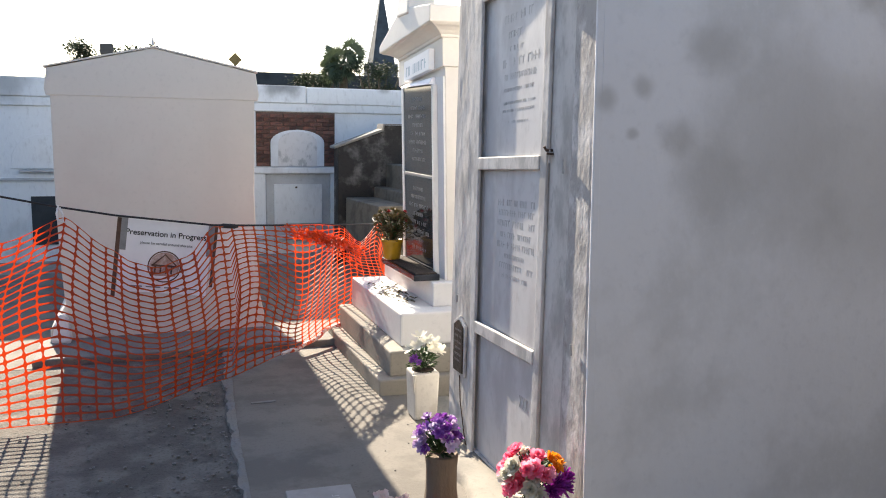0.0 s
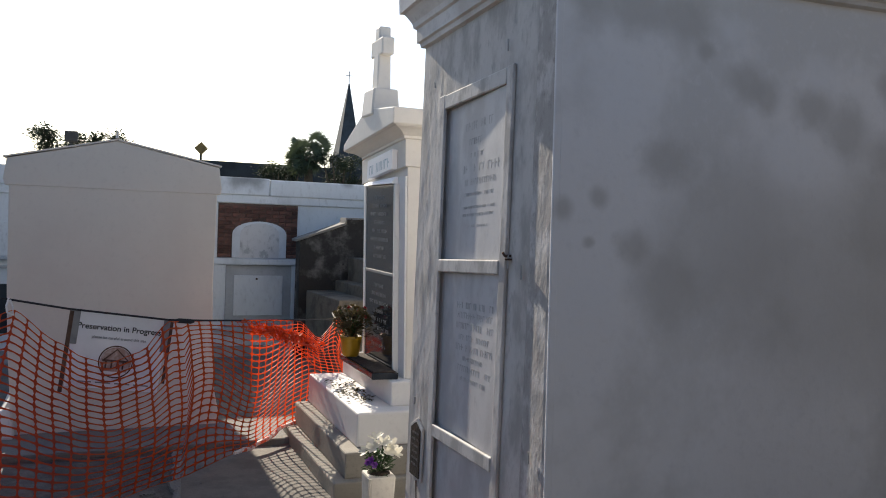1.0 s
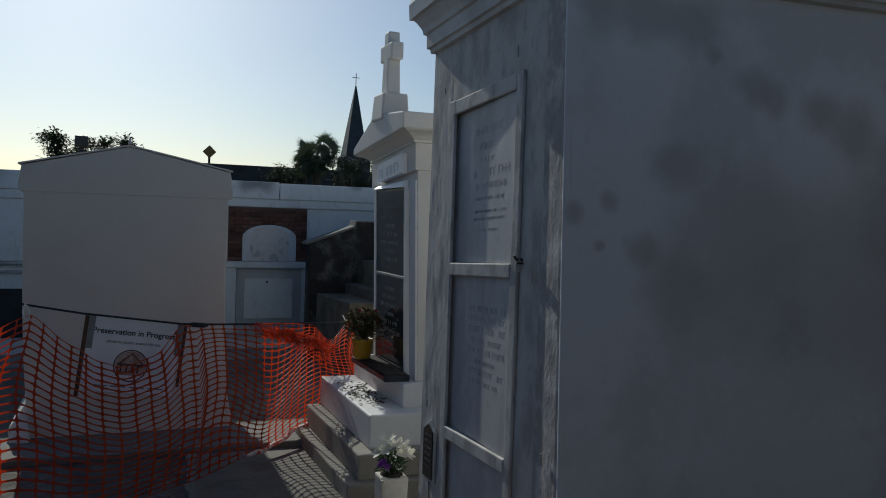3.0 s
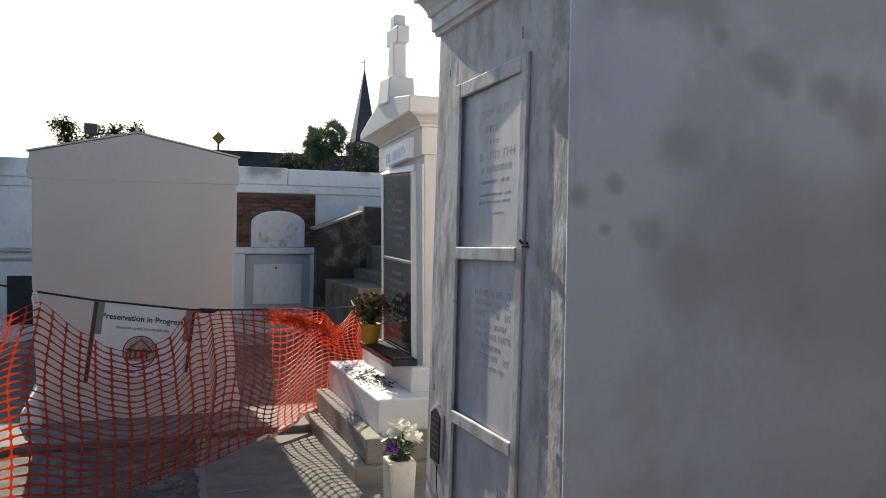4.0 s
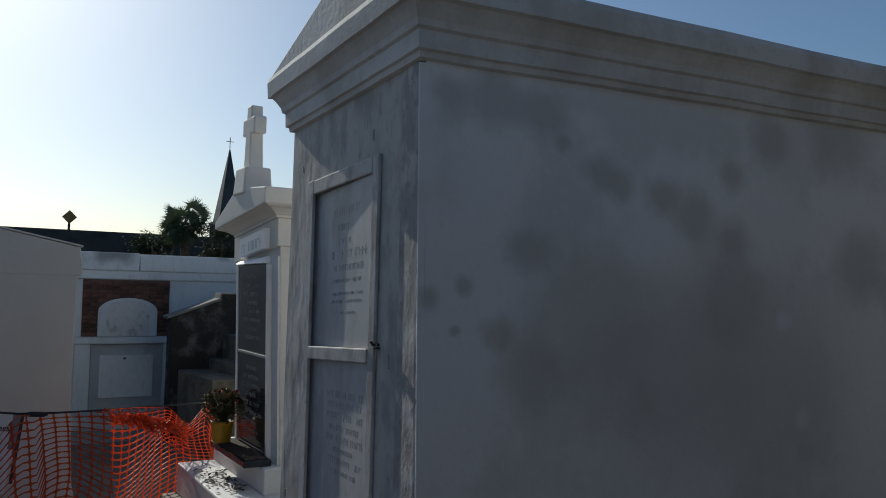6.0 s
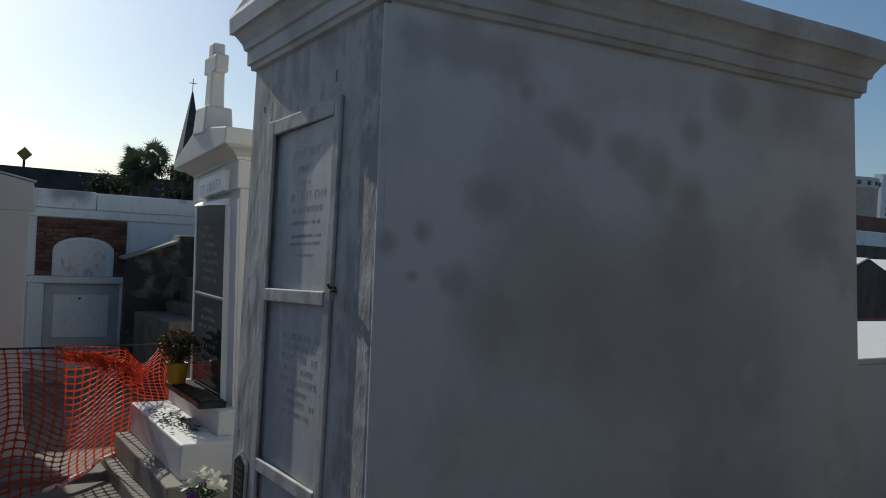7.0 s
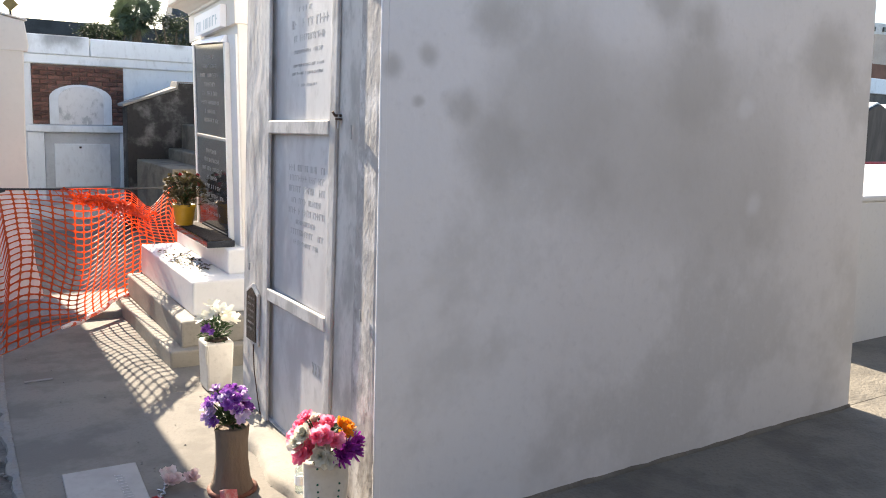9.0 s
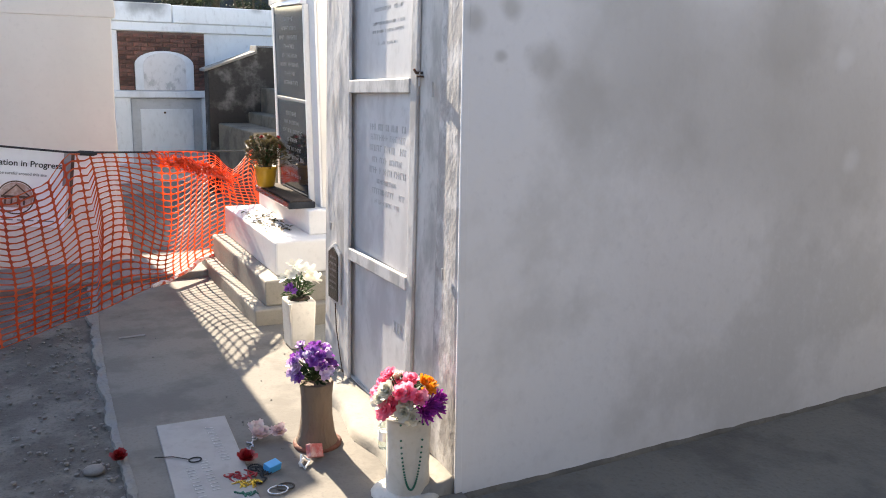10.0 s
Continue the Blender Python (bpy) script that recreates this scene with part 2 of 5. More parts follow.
gb = gl.node_tree.nodes["Principled BSDF"]
gb.inputs["Base Color"].default_value, gb.inputs["Roughness"].default_value = (0.72, 0.82, 0.78, 1), 0.05
gb.inputs["Transmission Weight"].default_value, gb.inputs["IOR"].default_value = 0.9, 1.45

# ---- builders ----
AT = {}

def thing(name, loc, label, category, group="", kind=""):
    ob = new(name)
    ob.empty_display_size = 0.1
    ob.location = loc
    AT[ob.name] = Vector(loc)
    return tagged(ob, label, category, group, kind)

def part(name, bm, material, parent, label="", smooth=False, bevel=0.0, solid=0.0):
    """Links a bmesh, given in world metres, as one mesh under a thing or a part."""
    me = bpy.data.meshes.new(name)
    base = AT[parent.name] if parent else Vector()
    bmesh.ops.translate(bm, verts=bm.verts, vec=-base)
    bmesh.ops.recalc_face_normals(bm, faces=bm.faces)
    bm.to_mesh(me)
    bm.free()
    for p in me.polygons:
        p.use_smooth = smooth
    me.materials.append(material)
    ob = new(name, me)
    if parent:
        ob.parent = parent
    AT[ob.name] = base
    if solid:
        s = ob.modifiers.new("thickness", "SOLIDIFY")
        s.thickness, s.offset = solid, 0
    if bevel:
        b = ob.modifiers.new("worn_edge", "BEVEL")
        b.width, b.segments, b.limit_method = bevel, 2, "ANGLE"
    if label:
        ob["label"] = label
    return ob

def solo(name, bm, material, label, category, group="", kind="", **kw):
    return tagged(part(name, bm, material, None, **kw), label, category, group, kind)

def hexa(lo, hi, bm=None):
    """Box between two four-cornered rings, lo and hi."""
    bm = bm or bmesh.new()
    a = [bm.verts.new(p) for p in lo]
    b = [bm.verts.new(p) for p in hi]
    n = len(a)
    bm.faces.new(a[::-1])
    bm.faces.new(b)
    for i in range(n):
        bm.faces.new((a[i], a[(i + 1) % n], b[(i + 1) % n], b[i]))
    return bm

def box(x0, x1, y0, y1, z0, z1, bm=None):
    r = [(x0, y0), (x1, y0), (x1, y1), (x0, y1)]
    return hexa([(x, y, z0) for x, y in r], [(x, y, z1) for x, y in r], bm)

def prism(points, axis, a, b, bm=None):
    """A closed outline in the two other axes, drawn out along axis from a to b."""
    def at(p, v):
        q = list(p)
        q.insert("xyz".index(axis), v)
        return q
    return hexa([at(p, a) for p in points], [at(p, b) for p in points], bm)

def lathe(profile, centre, n=20, bm=None, wobble=0.0, seed=0):
    rng = random.Random(seed)
    bm = bm or bmesh.new()
    rings = []
    ph = rng.random() * 6
    for r, z in profile:
        ring = []
        for i in range(n):
            a = 2 * math.pi * i / n
            k = r * (1 + wobble * math.sin(2 * a + ph + z * 9))
            ring.append(bm.verts.new((centre[0] + k * math.cos(a), centre[1] + k * math.sin(a), centre[2] + z)))
        rings.append(ring)
    for a, b in zip(rings, rings[1:]):
        for i in range(n):
            bm.faces.new((a[i], a[(i + 1) % n], b[(i + 1) % n], b[i]))
    bm.faces.new(rings[0][::-1])
    bm.faces.new(rings[-1])
    return bm

def tube(points, radius, n=6, bm=None):
    bm = bm or bmesh.new()
    pts = [Vector(p) for p in points]
    rings = []
    for i, p in enumerate(pts):
        d = (pts[min(i + 1, len(pts) - 1)] - pts[max(i - 1, 0)]).normalized()
        u = d.cross(Vector((0.13, 0.31, 0.94))).normalized()
        v = d.cross(u)
        r = radius[i] if isinstance(radius, (list, tuple)) else radius
        rings.append([bm.verts.new(p + r * (math.cos(2 * math.pi * k / n) * u + math.sin(2 * math.pi * k / n) * v)) for k in range(n)])
    for a, b in zip(rings, rings[1:]):
        for k in range(n):
            bm.faces.new((a[k], a[(k + 1) % n], b[(k + 1) % n], b[k]))
    bm.faces.new(rings[0][::-1])
    bm.faces.new(rings[-1])
    return bm

def blob(bm, centre, r, flat=1.0, sub=1):
    m = Matrix.Translation(centre) @ Matrix.Diagonal((r, r, r * flat, 1))
    bmesh.ops.create_icosphere(bm, subdivisions=sub, radius=1, matrix=m)

def lerp_path(points, x):
    for a, b in zip(points, points[1:]):
        if x <= b[0] or b is points[-1]:
            f = (x - a[0]) / (b[0] - a[0])
            f = max(0, min(1, f))
            f = f * f * (3 - 2 * f) * 0.5 + f * 0.5
            return Vector((x, a[1] + (b[1] - a[1]) * f, a[2] + (b[2] - a[2]) * f))

def written(text, size, m, material, parent, name="lettering", weight=0.012):
    """Words as a thin mesh; they stand in the plane of m, centred."""
    cu = bpy.data.curves.new("words", "FONT")
    cu.body, cu.size, cu.extrude, cu.align_x, cu.align_y = text, size, 0.0006, "CENTER", "CENTER"
    cu.offset = size * weight
    tmp = new("words", cu)
    me = bpy.data.meshes.new_from_object(tmp.evaluated_get(bpy.context.evaluated_depsgraph_get()))
    bpy.data.objects.remove(tmp)
    bm = bmesh.new()
    bm.from_mesh(me)
    bmesh.ops.transform(bm, matrix=m, verts=bm.verts)
    return part(name, bm, material, parent)

def letter_bars(rows, x, material, parent, name="inscription", seed=3, depth=0.0004, shear=None):
    """Rows of unreadable characters on a face that looks towards -x: (y centre, z, width, height)."""
    rng = random.Random(seed)
    bm = bmesh.new()
    for yc, z, w, h in rows:
        y = yc + w / 2
        while y > yc - w / 2:
            cw = h * rng.uniform(0.35, 0.75)
            if rng.random() < 0.86:
                k = rng.choice((0, 1, 2))
                st = h * 0.16
                box(x - depth, x, y - st, y, z, z + h, bm)
                if k:
                    box(x - depth, x, y - cw, y - st, z + (h - st if k == 1 else h * 0.45), z + (h if k == 1 else h * 0.45 + st), bm)
                else:
                    box(x - depth, x, y - cw, y - cw + st, z, z + h, bm)
            y -= cw + h * 0.3
    if shear:
        for v in bm.verts:
            v.co.z += shear(v.co)
    return tagged(part(name, bm, material, parent), kind="stuff")

# ---- ground ----
g = bmesh.new()
bmesh.ops.create_grid(g, x_segments=8, y_segments=8, size=600)
bmesh.ops.translate(g, verts=g.verts, vec=(0, 0, -0.035))
solo("ground", g, M_EARTH, "dusty pale earth ground between the tombs", "ground", kind="structure")

def seam(y):
    """Line where the asphalt meets the walkway: straight, then bending away."""
    return 1.694 + 0.019 * max(0.0, y - 5.1) ** 2

def slab(name, x0, x1, y0, y1, top, material, label, rough=0.0, step=0.12, kind="structure", cat="pavement", thick=0.12, bend=None):
    """A cast slab whose top is slightly uneven."""
    bm = bmesh.new()
    nx, ny = max(1, int((x1 - x0) / step)), max(1, int((y1 - y0) / step))
    grid = [[bm.verts.new((x0 + (x1 - x0) * i / nx, y0 + (y1 - y0) * j / ny, top + (rough * noise.noise((i * 0.9, j * 0.9, x0)) if 0 < i < nx and 0 < j < ny else -abs(rough) * 0.5))) for j in range(ny + 1)] for i in range(nx + 1)]
    for i in range(nx):
        for j in range(ny):
            bm.faces.new((grid[i][j], grid[i + 1][j], grid[i + 1][j + 1], grid[i][j + 1]))
    if bend:
        for i in range(nx + 1):
            f = i / nx if bend == "high" else 1 - i / nx
            for v in grid[i]:
                v.co.x += f * (seam(v.co.y) - (x1 if bend == "high" else x0))
    edge = [e for e in bm.edges if e.is_boundary]
    ext = bmesh.ops.extrude_edge_only(bm, edges=edge)
    for v in ext["geom"]:
        if isinstance(v, bmesh.types.BMVert):
            v.co.z = top - thick
    return solo(name, bm, material, label, cat, kind=kind, smooth=False)

slab("pavement", 1.70, 2.72, -3.0, 6.70, 0.0, M_CONC, "smooth beige concrete walkway between the tombs", 0.003, bend="low")
slab("pavement", 1.75, 3.60, 6.705, 7.75, -0.004, M_CONC, "beige concrete walkway beyond the plastic fence", 0.003, 0.2, bend="low")
slab("pavement", 1.80, 3.60, 7.755, 11.2, -0.004, M_CONC, "beige concrete walkway leading to the vault wall", 0.003, 0.2)
slab("pavement", 2.725, 9.5, -3.0, 4.60, -0.024, M_SIDEPAVE, "grey brown uneven paving beside the white tomb", 0.006, 0.15)
slab("pavement", 5.6, 9.5, 4.605, 5.3, -0.024, M_SIDEPAVE, "grey brown uneven paving behind the white tomb", 0.006, 0.15)
slab("road", -4.0, 1.694, -3.0, 7.75, -0.012, M_ROUGH, "worn dark asphalt strewn with grit", 0.008, 0.1, cat="road", bend="high")
slab("road", -4.0, 1.796, 7.755, 11.2, -0.012, M_CONC, "pale concrete paving near the vault wall", 0.006, 0.2, cat="road")
# crumbling mortar strip along the seam
bm = bmesh.new()
rows = []
for i in range(430):
    y = -3.0 + 10.74 * i / 429
    w = 0.016 + 0.005 * max(0.0, y - 5.1)
    l = seam(y) - w + 0.020 * noise.noise((y * 5, 0, 1)) + 0.018 * noise.noise((y * 19, 3, 0))
    r = seam(y) + w + 0.010 * noise.noise((y * 3, 5, 1)) + 0.006 * noise.noise((y * 19, 7, 0))
    t = 0.006 + 0.004 * noise.noise((y * 8, 2, 2))
    rows.append([bm.verts.new(q) for q in ((l - 0.004, y, -0.03), (l + 0.004, y, t - 0.003), ((l + r) / 2, y, t + 0.002 * noise.noise((y * 30, 0, 5))), (r - 0.003, y, t - 0.002), (r + 0.003, y, -0.03))])
for a, b in zip(rows, rows[1:]):
    for k in range(4):
        bm.faces.new((a[k], a[k + 1], b[k + 1], b[k]))
solo("kerb", bm, M_CURB, "narrow crumbling concrete kerb strip", "kerb", kind="structure")

rng = random.Random(11)
gr = bmesh.new()
for _ in range(520):
    x, y = rng.uniform(0.75, 1.68), rng.uniform(4.2, 7.0)
    if rng.random() < 0.6:
        x = 1.68 - abs(rng.gauss(0, 0.17))
    blob(gr, (x, y, -0.004), rng.uniform(0.003, 0.011), 0.6)
for _ in range(60):
    blob(gr, (rng.uniform(1.82, 2.6), rng.uniform(4.4, 7.2), 0.001), rng.uniform(0.002, 0.006), 0.6)
solo("gravel", gr, M_STONE, "loose grit and small stones on the paving", "gravel", kind="stuff")
solo("crack_filler", box(1.85, 1.98, 6.675, 6.70, -0.01, 0.004), M_CURB, "pale mortar smear on the concrete walkway", "mortar")

# ---- near tomb ----
def lean(v):
    """The tomb has settled: its levels fall to the far side and rise to the back."""
    k = max(0.0, min(1.0, v.z / 1.4))
    return -0.055 * (v.y - 4.63) * k + 0.025 * (v.x - 2.71) * max(0, v.z) / 2.4

def settled(bm):
    for v in bm.verts:
        v.co.z += lean(v.co)
    return bm

def battered(bm):
    """Follows the inward lean of the end walls."""
    for v in bm.verts:
        v.co.y += 0.035 * v.co.z if v.co.y < 4.7 else (-0.02 * v.co.z if v.co.y > 5.86 else 0)
    return bm

tomb = thing("white_tomb", (2.71, 4.6, 0), "tall limewashed tomb with stained walls and moulded cornice", "tomb")
XF = 2.71
bm = bmesh.new()
NZ = 24
lo = [(XF + 0.005, 4.59, -0.05), (5.59, 4.59, -0.05), (5.59, 5.92, -0.05), (XF + 0.005, 5.92, -0.05)]
hi = [(XF + 0.005, 4.675, 2.42), (5.40, 4.675, 2.42), (5.40, 5.87, 2.42), (XF + 0.005, 5.87, 2.42)]
rings = []
for k in range(NZ + 1):
    f = k / NZ
    ring = []
    for i in range(4):
        a, b = Vector(lo[i]).lerp(Vector(hi[i]), f), Vector(lo[(i + 1) % 4]).lerp(Vector(hi[(i + 1) % 4]), f)
        n = (28, 14)[i % 2]
        for j in range(n):
            p = a.lerp(b, j / n)
            w = 0.006 * noise.noise(p * 1.7) + 0.002 * noise.noise(p * 7)
            p += Vector(((0, 1), (-1, 0), (0, -1), (1, 0))[i] + (0,)) * w * (0.3 if i == 3 else 1)
            ring.append(bm.verts.new(p))
    rings.append(ring)
for a, b in zip(rings, rings[1:]):
    n = len(a)
    for i in range(n):
        bm.faces.new((a[i], a[(i + 1) % n], b[(i + 1) % n], b[i]))
bm.faces.new(rings[-1])
body = part("body", settled(bm), M_SIDE, tomb, "limewashed walls with grey damp stains", smooth=False)
# front skin of rougher render, on the face with the tablets
def rough_face(x, y0, y1, z0, z1, amp, step=0.03):
    """A hand-trowelled skin: a fine grid whose face wavers a few millimetres."""
    bm = bmesh.new()
    ny, nz = max(2, int((y1 - y0) / step)), max(2, int((z1 - z0) / step))
    grid = []
    for i in range(ny + 1):
        col = []
        for k in range(nz + 1):
            y, z = y0 + (y1 - y0) * i / ny, z0 + (z1 - z0) * k / nz
            w = amp * (noise.noise((y * 5, z * 2.2, 1.3)) + 0.6 * noise.noise((y * 17, z * 9, 4.1)))
            col.append(bm.verts.new((x + w if 0 < i < ny else x + 0.001, y, z)))
        grid.append(col)
    for i in range(ny):
        for k in range(nz):
            bm.faces.new((grid[i][k], grid[i + 1][k], grid[i + 1][k + 1], grid[i][k + 1]))
    ext = bmesh.ops.extrude_edge_only(bm, edges=[e for e in bm.edges if e.is_boundary])
    for v in ext["geom"]:
        if isinstance(v, bmesh.types.BMVert):
            v.co.x = XF + 0.03
    return bm
for y0, y1, z0, z1 in ((4.802, 4.96, 0.0, 2.40), (5.63, 5.915, 0.0, 2.40), (4.96, 5.63, 2.115, 2.40), (4.96, 5.63, 0.0, 0.07)):
    part("front_wall", settled(battered(rough_face(XF - 0.012, y0, y1, z0, z1, 0.0022))), M_FRONT, tomb, "weathered grey render with scuffs and streaks")
pil = rough_face(XF - 0.0155, 4.60, 4.80, 0.0, 2.385, 0.0016, 0.014)
for v in pil.verts:
    if v.co.x < XF + 0.02:
        v.co.x += 0.03 * (v.co.y - 4.70)
part("pilaster", settled(battered(pil)), M_FLAKE, tomb, "corner strip with flaking limewash")
part("corner_bead", settled(battered(box(XF - 0.0195, XF + 0.007, 4.588, 4.5995, 0.0, 2.38))), M_SIDE, tomb, bevel=0.004)
bm = bmesh.new()
rows = []
for i in range(64):
    y = 4.60 + 1.22 * i / 63
    out = 0.16 - 0.06 * max(0.0, y - 5.4) + 0.034 * noise.noise((y * 4, 1, 2)) + 0.004 * noise.noise((y * 11, 4, 1))
    h = 0.048 + 0.010 * noise.noise((y * 4, 3, 3))
    rows.append([bm.verts.new(q) for q in ((XF - 0.012, y, -0.02), (XF - 0.012, y, h + 0.012), (XF - 0.06, y, h + 0.003 * noise.noise((y * 9, 0, 1))), (XF - out + 0.02, y, h - 0.004), (XF - out, y, h - 0.022), (XF - out - 0.012, y, -0.02))])
for a, b in zip(rows, rows[1:]):
    for k in range(5):
        bm.faces.new((a[k], a[k + 1], b[k + 1], b[k]))
bm.faces.new(rows[0])
bm.faces.new(rows[-1][::-1])
part("base_ledge", bm, M_STEP, tomb, "crumbling low cement ledge", smooth=True)

bm = bmesh.new()
rows = []
for i in range(59):
    x = XF - 0.01 + 0.05 * i
    w, h = 0.010 + 0.006 * noise.noise((x * 9, 0, 3)), -0.008 + 0.006 * noise.noise((x * 11, 2, 0))
    rows.append([bm.verts.new(p) for p in ((x, 4.60, -0.03), (x, 4.588 - w, -0.03), (x, 4.59 - w * 0.8, -0.02), (x, 4.592, h))])
for a, b in zip(rows, rows[1:]):
    for k in range(3):
        bm.faces.new((a[k], a[k + 1], b[k + 1], b[k]))
part("mortar_fillet", bm, M_SIDEPAVE, tomb, "crumbling mortar fillet at the wall foot")

# moulded cornice: one profile carried round the four sides
PROFILE = [(0.0, 2.385), (0.022, 2.39), (0.026, 2.41), (0.04, 2.415), (0.042, 2.475), (0.056, 2.482), (0.062, 2.505), (0.085, 2.54), (0.098, 2.555), (0.118, 2.56), (0.122, 2.63), (0.112, 2.655)]
bm = bmesh.new()
rings = []
for p, z in PROFILE:
    ring = []
    for (x0, y0), (x1, y1) in (((XF - 0.012 - p * 0.85, 4.675 - p), (5.40 + p, 4.675 - p)), ((5.40 + p, 4.675 - p), (5.40 + p, 5.86 + p * 0.85)), ((5.40 + p, 5.86 + p * 0.85), (XF - 0.012 - p * 0.85, 5.86 + p * 0.85)), ((XF - 0.012 - p * 0.85, 5.86 + p * 0.85), (XF - 0.012 - p * 0.85, 4.675 - p))):
        for j in range(16):
            q = Vector((x0 + (x1 - x0) * j / 16, y0 + (y1 - y0) * j / 16, z))
            q.z += 0.004 * noise.noise(q * 2.3) + 0.002 * noise.noise(q * 11)
            ring.append(bm.verts.new(q))
    rings.append(ring)
for a, b in zip(rings, rings[1:]):
    for i in range(len(a)):
        bm.faces.new((a[i], a[(i + 1) % len(a)], b[(i + 1) % len(a)], b[i]))
bm.faces.new(rings[0][::-1])
bm.faces.new(rings[-1])
part("cornice", settled(bm), M_CORNICE, tomb, "stepped plaster cornice")
part("roof", settled(prism([(4.575, 2.652), (5.955, 2.652), (5.945, 2.66), (5.2725, 2.84), (4.585, 2.66)], "x", XF - 0.103, 5.50)), M_CORNICE, tomb, "low gabled plaster roof with streaks", bevel=0.01)

TILT = 0.034
def tablet(z0, z1, rows, seed):
    # each tablet sits askew, deeper in its frame on the far side
    ring = [(XF - 0.016, 5.004), (XF + 0.006, 5.004), (XF + 0.006, 5.577), (XF + TILT * 0.573 - 0.016, 5.577)]
    t = part("tablet", settled(hexa([(x, y, z0) for x, y in ring], [(x, y, z1) for x, y in ring])), M_TABLET, tomb, "grey marble tablet with worn inscription")
    if rows:
        ins = letter_bars(rows, XF - 0.0162, M_LETTER, t, seed=seed, shear=lean)
        for v in ins.data.vertices:
            v.co.x += TILT * (v.co.y + AT[tomb.name].y - 5.004)
    return t

tablet(1.428, 2.064, [(5.24, 1.945, 0.30, 0.032), (5.25, 1.885, 0.2, 0.026), (5.26, 1.835, 0.14, 0.018), (5.23, 1.775, 0.34, 0.032), (5.23, 1.725, 0.3, 0.024), (5.24, 1.68, 0.28, 0.014), (5.24, 1.63, 0.3, 0.011), (5.24, 1.60, 0.3, 0.011), (5.24, 1.555, 0.2, 0.011)], 3)
tablet(0.691, 1.372, [(5.23, 1.225, 0.36, 0.026), (5.23, 1.185, 0.34, 0.024), (5.23, 1.14, 0.36, 0.026), (5.23, 1.095, 0.3, 0.022), (5.23, 1.05, 0.36, 0.026), (5.23, 1.01, 0.2, 0.018), (5.23, 0.965, 0.34, 0.024), (5.23, 0.925, 0.24, 0.018)], 5)
low = tablet(0.06, 0.633, [], 1)
bm = bmesh.new()
for i in range(3):
    for s in (-1, 1):
        c = Vector((XF - 0.0165 + TILT * (0.116 - i * 0.03), 5.12 - i * 0.03, 0.455))
        d = Vector((0, 0.009 * s, 0.024))
        tube([c - d, c + d], 0.0016, 4, bm)
part("scratched_mark", settled(bm), M_LETTER, low, "three crosses scratched in the stone")

def frame_piece(name, y0, y1, z0, z1, out=0.0135):
    part(name, settled(box(XF - 0.012 - out, XF - 0.0115, y0, y1, z0, z1)), M_FRAME, tomb, "pale worn plaster moulding", bevel=0.005)
frame_piece("stile", 5.578, 5.637, 0.05, 2.128)
frame_piece("stile", 4.95, 5.003, 0.05, 2.128)
frame_piece("rail", 5.0035, 5.5775, 2.065, 2.125)
frame_piece("rail", 5.0035, 5.5775, 1.373, 1.427, 0.0165)
frame_piece("rail", 5.0035, 5.5775, 0.634, 0.690, 0.0165)

plaque = thing("wall_plaque", (XF - 0.012, 5.76, 0.38), "small dark bronze plaque with pointed top on the tomb", "plaque")
px = XF - 0.013
part("back_plate", settled(prism([(5.69, 0.385), (5.83, 0.385), (5.83, 0.635), (5.76, 0.675), (5.69, 0.635)], "x", px - 0.012, px)), M_FRAME, plaque, "pale plaster surround", bevel=0.003)
part("face", settled(prism([(5.705, 0.40), (5.815, 0.40), (5.815, 0.625), (5.76, 0.655), (5.705, 0.625)], "x", px - 0.018, px - 0.0125)), M_BRONZE, plaque)
letter_bars([(5.76, 0.60 - 0.03 * i, 0.08, 0.011) for i in range(6)], px - 0.0182, M_GREYLET, plaque, seed=8, shear=lean)

ho = thing("iron_hook", (XF - 0.012, 4.94, 1.43), "rusty iron hook driven into the tomb front", "hook")
part("pin", tube([(XF - 0.01, 4.935, 1.425), (XF - 0.036, 4.935, 1.425), (XF - 0.044, 4.937, 1.438)], 0.005), M_RUST, ho)
part("washer", lathe([(0.014, 0), (0.014, 0.006)], (XF - 0.02, 4.935, 1.41), 10), M_RUST, ho)
solo("hanging_wire", tube([(XF - 0.018, 5.76, 0.36), (XF - 0.02, 5.74, 0.24), (XF - 0.02, 5.69, 0.12), (XF - 0.02, 5.66, 0.06)], 0.003, 5), M_RUST, "thin rusty wire hanging down the tomb front", "wire")
rng = random.Random(5)
for y, z in ((5.0, 2.16), (4.93, 1.38), (4.83, 1.35), (5.80, 0.70), (4.72, 0.74), (5.70, 2.12)):
    solo("plaster_chip", tube([(XF - 0.024, y, z), (XF - 0.024, y + rng.uniform(-0.006, 0.006), z + rng.uniform(0.02, 0.05))], 0.004, 5), M_LETTER, "small dark chip in the tomb plaster", "chip", group="plaster chips")

# ---- big cream tomb ----
bt = thing("cream_tomb", (1.43, 8.27, 0), "smooth cream rendered tomb with low gabled top", "tomb")
YB, DB = 8.27, 2.6
def outline(inset):
    l, r = 0.79 - inset, 2.09 + inset
    return [(l - 0.07, 0.0), (l - 0.07, 0.10), (l - 0.02, 0.17), (l + 0.03, 0.27), (l + 0.01, 0.6), (l, 1.0), (l + 0.0, 1.66), (r, 1.66), (r - 0.01, 1.0), (r + 0.0, 0.6), (r + 0.02, 0.27), (r + 0.05, 0.12), (r + 0.06, 0.0)]
part("body", prism(outline(0), "y", YB, YB + DB), M_CREAM, bt, bevel=0.008)
